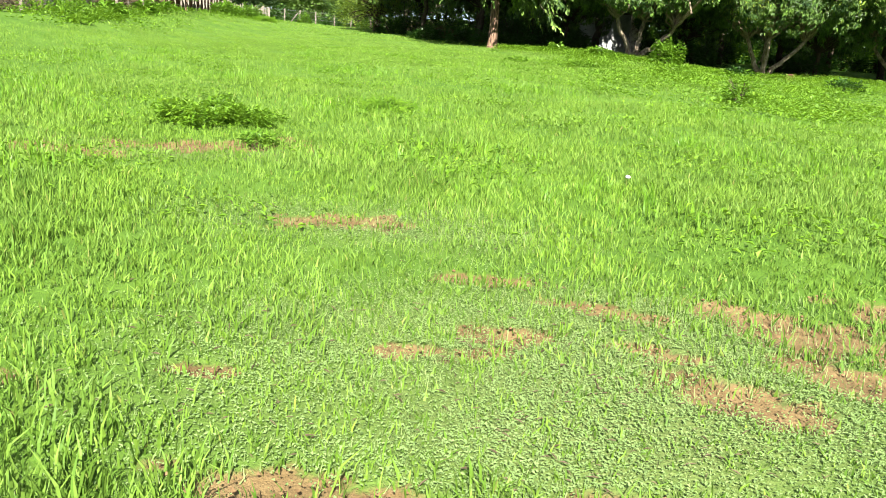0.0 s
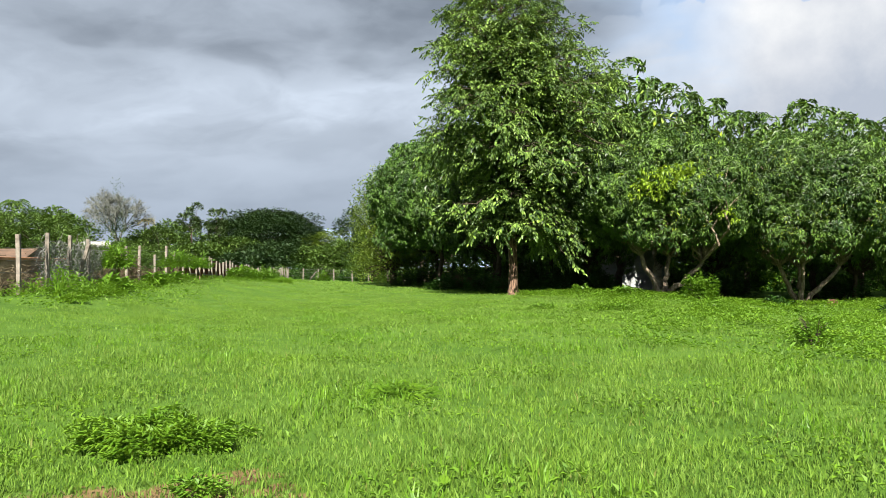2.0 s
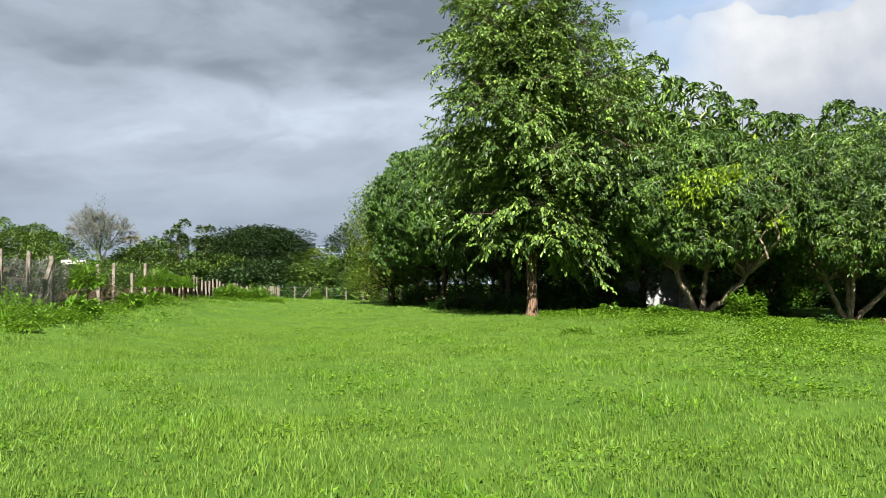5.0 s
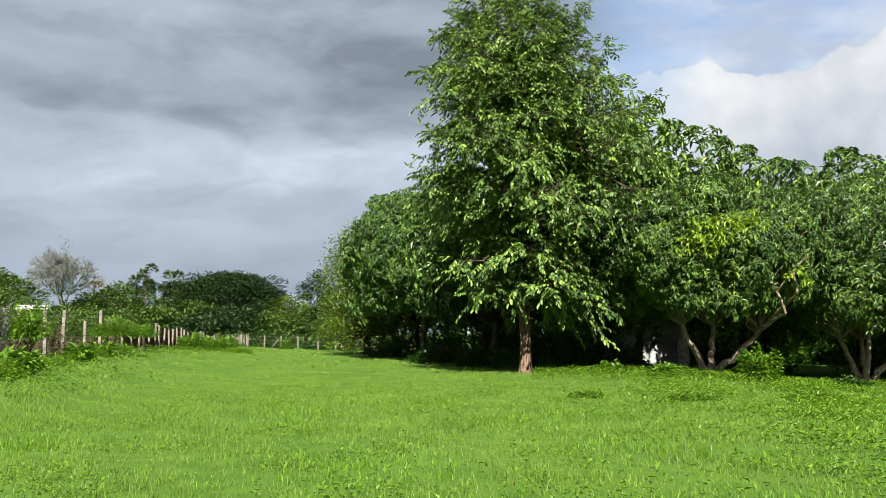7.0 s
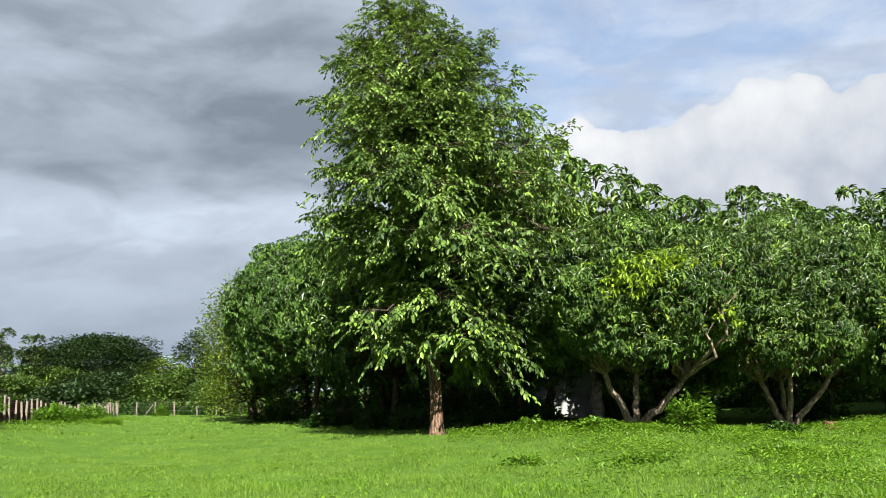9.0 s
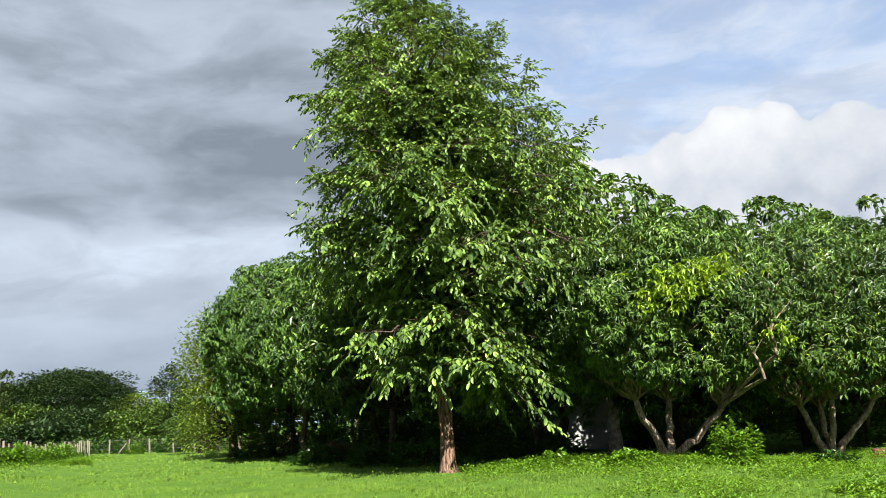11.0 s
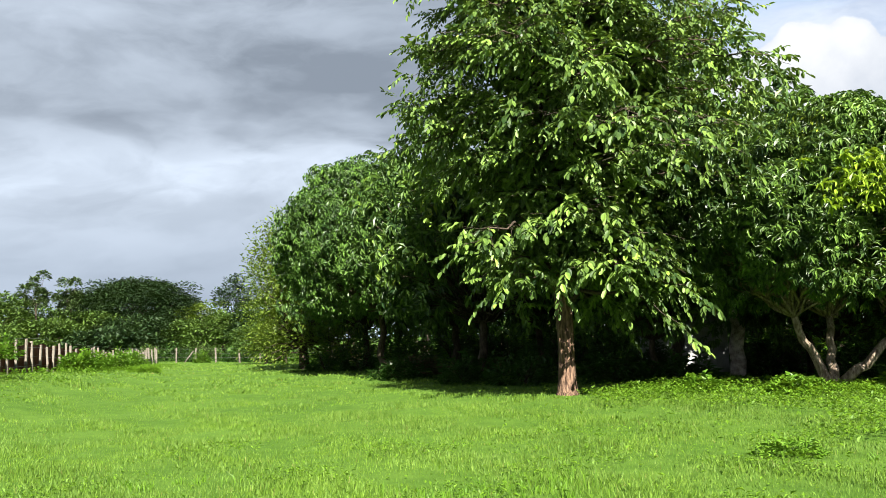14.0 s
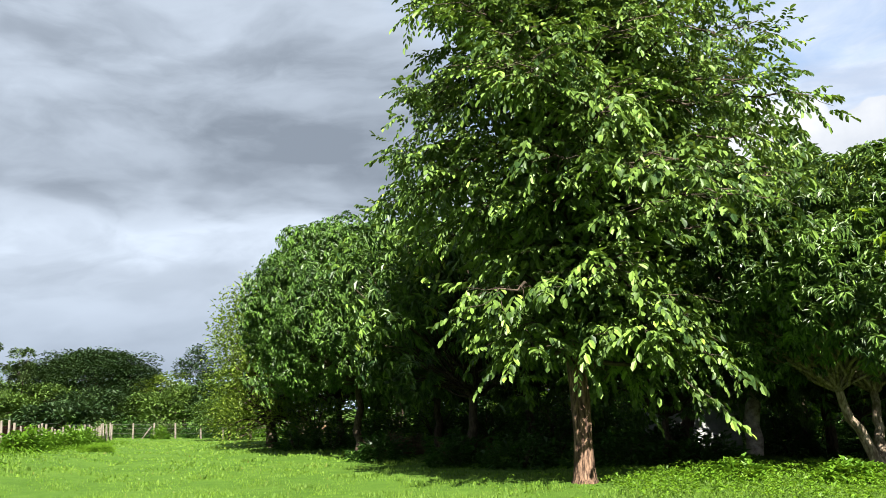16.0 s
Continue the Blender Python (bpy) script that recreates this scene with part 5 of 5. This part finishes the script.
far_tree(-14.5, 88.0, 8.5, 4.6, 0.6, MAT_FARTREE, "rounded green tree behind the orchard", 405, 5200, 0.34, 0.6)
LEFT_TREES = [(-64.0, 128, 8.6, 5.0, 0.4, MAT_FARTREE), (-70.0, 132, 6.6, 5.0, 0.2, MAT_FARPALE), (-55.0, 134, 6.6, 6.0, 0.2, MAT_FARTREE), (-82.0, 130, 11.0, 5.0, 1.0, MAT_FARTREE),
              (-87.0, 128, 11.9, 5.8, 1.0, MAT_FARTREE), (-77.0, 112, 6.0, 5.0, 0.2, MAT_FARTREE), (-97.0, 128, 9.5, 6.0, 0.5, MAT_FARTREE), (-106.0, 122, 10.5, 6.5, 0.5, MAT_FARTREE),
              (-47.0, 132, 5.5, 6.0, 0.0, MAT_DARKTREE), (-40.0, 134, 4.6, 5.0, 0.0, MAT_FARTREE), (-48.5, 77, 6.8, 4.0, 0.2, MAT_FARTREE), (-54.5, 76, 7.2, 4.4, 0.2, MAT_FARTREE), (-62.0, 80, 7.0, 5.0, 0.2, MAT_FARTREE), (-34.5, 128, 5.2, 4.5, 0.0, MAT_FARTREE), (-28.0, 124, 5.6, 4.6, 0.0, MAT_DARKTREE),
              (-62.0, 112, 5.0, 5.0, 0.0, MAT_FARTREE), (-52.0, 116, 4.8, 5.0, 0.0, MAT_FARTREE), (-72.0, 150, 9.0, 6.0, 0.3, MAT_FARTREE), (-36.0, 165, 9.5, 6.0, 0.3, MAT_FARTREE),
              (-27.0, 160, 8.5, 6.5, 0.3, MAT_DARKTREE), (-58.0, 92, 4.6, 4.2, 0.0, MAT_FARTREE), (-48.0, 96, 4.0, 4.0, 0.0, MAT_FARTREE), (-41.0, 108, 3.4, 4.2, 0.0, MAT_DARKTREE),
              (-90.0, 108, 7.0, 6.0, 0.0, MAT_FARTREE), (-18.0, 128, 8.0, 6.0, 0.2, MAT_DARKTREE), (-8.0, 112, 8.0, 6.5, 0.2, MAT_DARKTREE), (4.0, 108, 8.0, 6.5, 0.2, MAT_DARKTREE),
              (16.0, 104, 8.0, 6.5, 0.2, MAT_DARKTREE), (28.0, 100, 8.0, 6.5, 0.2, MAT_DARKTREE), (40.0, 92, 8.0, 6.5, 0.2, MAT_DARKTREE), (38.0, 70, 8.5, 6.0, 0.2, MAT_FARTREE)]
for i, (x, y, top, spread, low, mat) in enumerate(LEFT_TREES):
    far_tree(x, y, top, spread, low, mat, "green leafy tree in the belt beyond the field", 420 + i, 1600 if x > -20 else 6500 if y < 100 else 4200, 0.32 if y < 100 else 0.58, 0.55)
for i, (x, y, top) in enumerate([(-59.6, 130, 11.2), (-55.8, 131, 10.6)]):
    far_tree(x, y, top - 0.4, 2.0, top - 5.2, MAT_FARPALE, "slender tall tree standing above the belt", 460 + i, 2400, 0.40, 0.6, clumps=13, trunk=0.14, rough=0.26)


def bare_tree(x, y, high, seed):
    r = np.random.default_rng(seed)
    thing = base_empty("bare_tree", x, y, float(land(x, y)) - 0.1, "grey nearly leafless tree with a haze of fine twigs", "tree")
    trunk = Tubes()
    trunk.limb(bend((0, 0, 0), (0.2, 0, high * 0.4), 0, 6, r, 0.02), np.linspace(0.35, 0.22, 6), 7)
    mesh_part("trunk", trunk.mesh("trunk", MAT_BARK_GREY), thing)
    twigs = Tubes()

    def grow(p, d, size, rad, level):
        end = p + d * size
        twigs.limb(bend(p, end, 0.03 * size, 4, r, 0.04), np.linspace(rad, rad * 0.65, 4), 3)
        if level == 0:
            return
        for _ in range(4 if level > 1 else 9):
            w = unit(d + random_ways(1, r)[0] * 0.85 + np.array([0, 0, 0.12]))
            grow(p + d * size * r.uniform(0.55, 1.0), w, size * r.uniform(0.55, 0.75), rad * 0.58, level - 1)

    for i in range(5):
        a = i * 1.26
        grow(np.array([0.2, 0, high * (0.28 + 0.02 * i)]), unit(np.array([math.cos(a) * 0.42, math.sin(a) * 0.42, 0.9])), high * 0.25, 0.17, 4)
    mesh_part("branchwork", twigs.mesh("branchwork", MAT_BARK_GREY), thing)
    v, f = leafy(2600, (0.2, 0, high * 0.45), (high * 0.24, high * 0.24, high * 0.50), r, 0.26, 0.35, 0.3, 0.1)
    mesh_part("crown", np_mesh("crown", v, [f], MAT_FARPALE), thing, "thin scattering of small grey-green leaves")


bare_tree(-69.4, 124.0, 16.0, 500)


def palm(x, y, high, seed, mat, fronds=15, size=2.8):
    r = np.random.default_rng(seed)
    thing = base_empty("palm_tree", x, y, float(land(x, y)) - 0.1, "slender palm with arching feathery fronds", "palm")
    trunk = Tubes()
    trunk.limb(bend((0, 0, 0), (0.3, 0.1, high), 0, 8, r, 0.008), np.linspace(0.2, 0.12, 8), 7)
    mesh_part("trunk", trunk.mesh("trunk", MAT_BARK_GREY), thing)
    for i in range(fronds):
        a = i * 2.39996
        rise = 0.9 - 1.3 * i / fronds
        end = np.array([0.3 + math.cos(a) * size * 0.85, 0.1 + math.sin(a) * size * 0.85, high + size * rise * 0.5 - 0.5])
        rib = bend((0.3, 0.1, high), end, size * 0.22, 12, r, 0.004)
        d = unit(np.gradient(rib, axis=0))
        side = unit(np.cross(d, [0, 0, 1.0]))
        p = np.concatenate([rib[1:], rib[1:]])
        w = np.concatenate([d[1:] * 0.6 + side[1:], d[1:] * 0.6 - side[1:]]) + np.array([0, 0, -0.35])
        v, f = leaf_arrays(p, w, np.tile([0, 0, 1.0], (len(p), 1)), size * 0.26, 0.10, 0.2)
        mesh_part("frond", np_mesh("frond", v, [f], mat), thing)


palm(-91.6, 130.0, 12.2, 510, MAT_FARTREE)
palm(-95.5, 127.0, 10.2, 511, MAT_FARTREE)
palm(-99.0, 131.0, 10.8, 512, MAT_FARTREE)
palm(-68.6, 131.0, 9.3, 513, MAT_PALMYELLOW, 9, 1.6)
palm(-72.8, 118.0, 6.0, 514, MAT_FARTREE, 13, 2.4)


# ---- house beyond the left fence ----
def house(x, y, wide, deep, high, turn):
    thing = base_empty("farm_house", x, y, float(land(x, y)) - 0.05, "low farm house with red tiled roof behind the fence", "house", turn=turn)
    part("wall", box_bm(wide, deep, high, 0.02), plain_material("ochre_wall", (0.34, 0.20, 0.13), (0.52, 0.36, 0.26), 1.2), thing, "ochre plaster wall")
    bm = bmesh.new()
    w, d = wide / 2 + 0.5, deep / 2 + 0.5
    low = [bm.verts.new(p) for p in ((-w, -d, high), (w, -d, high), (w, d, high), (-w, d, high))]
    ridge = [bm.verts.new(p) for p in ((-w, 0, high + 0.7), (w, 0, high + 0.7))]
    for f in ((low[0], low[1], ridge[1], ridge[0]), (low[2], low[3], ridge[0], ridge[1]), (low[3], low[0], ridge[0]), (low[1], low[2], ridge[1]), (low[3], low[2], low[1], low[0])):
        bm.faces.new(f)
    part("roof", bm, MAT_ROOFTILE, thing)
    for k in (-0.3, 0.05, 0.34):
        bm = box_bm(0.9, 0.12, 1.0, 0.01, 0.9)
        bmesh.ops.translate(bm, vec=(k * wide, -deep / 2, 0), verts=bm.verts)
        part("window", bm, MAT_DARKWOOD, thing)


house(-43.5, 60.0, 9.0, 5.0, 1.7, 20)
low_wall = base_empty("garden_wall", float(fence_x(34.0)) - 2.6, 34.0, float(land(-20.5, 34.0)) - 0.05, "low ochre plastered wall behind the fence", "wall", turn=102.8)
part("wall", box_bm(14.0, 0.22, 1.25, 0.02), plain_material("ochre_render", (0.17, 0.10, 0.065), (0.34, 0.23, 0.16), 1.5), low_wall)
part("coping", box_bm(14.1, 0.36, 0.13, 0.015, 1.25), plain_material("brick_coping", (0.26, 0.11, 0.055), (0.46, 0.24, 0.13), 3.0), low_wall, "orange-brown brick coping")

# ---- distant hills ----
hx = np.linspace(-1500, 1500, 160)
hz = 52 + 18 * np.sin(hx * 0.0035 + 1.0) + 9 * np.sin(hx * 0.011) + 4 * np.sin(hx * 0.034 + 2)
v = np.concatenate([np.column_stack([hx, np.full(160, 1000.0), np.full(160, -5.0)]), np.column_stack([hx, np.full(160, 1150.0), hz]), np.column_stack([hx, np.full(160, 1500.0), np.full(160, -5.0)])])
i = np.arange(159)
hills = np_mesh("hills", v, [np.stack([i, i + 1, i + 161, i + 160], axis=1), np.stack([i + 160, i + 161, i + 321, i + 320], axis=1)], MAT_HILL, True)
tagged(new("backdrop", hills), "hazy blue-grey hills on the horizon", "hills", kind="structure")

# a pale stone in the grass
bm = bmesh.new()
bmesh.ops.create_icosphere(bm, subdivisions=2, radius=0.024)
for v in bm.verts:
    v.co *= 1 + 0.3 * noise.noise(v.co * 25)
    v.co.z *= 0.7
stone = base_empty("stone", 2.17, 9.5, float(land(2.17, 9.5)) + 0.06, "small pale stone lying in the grass", "stone")
part("rock", bm, MAT_STONE, stone)
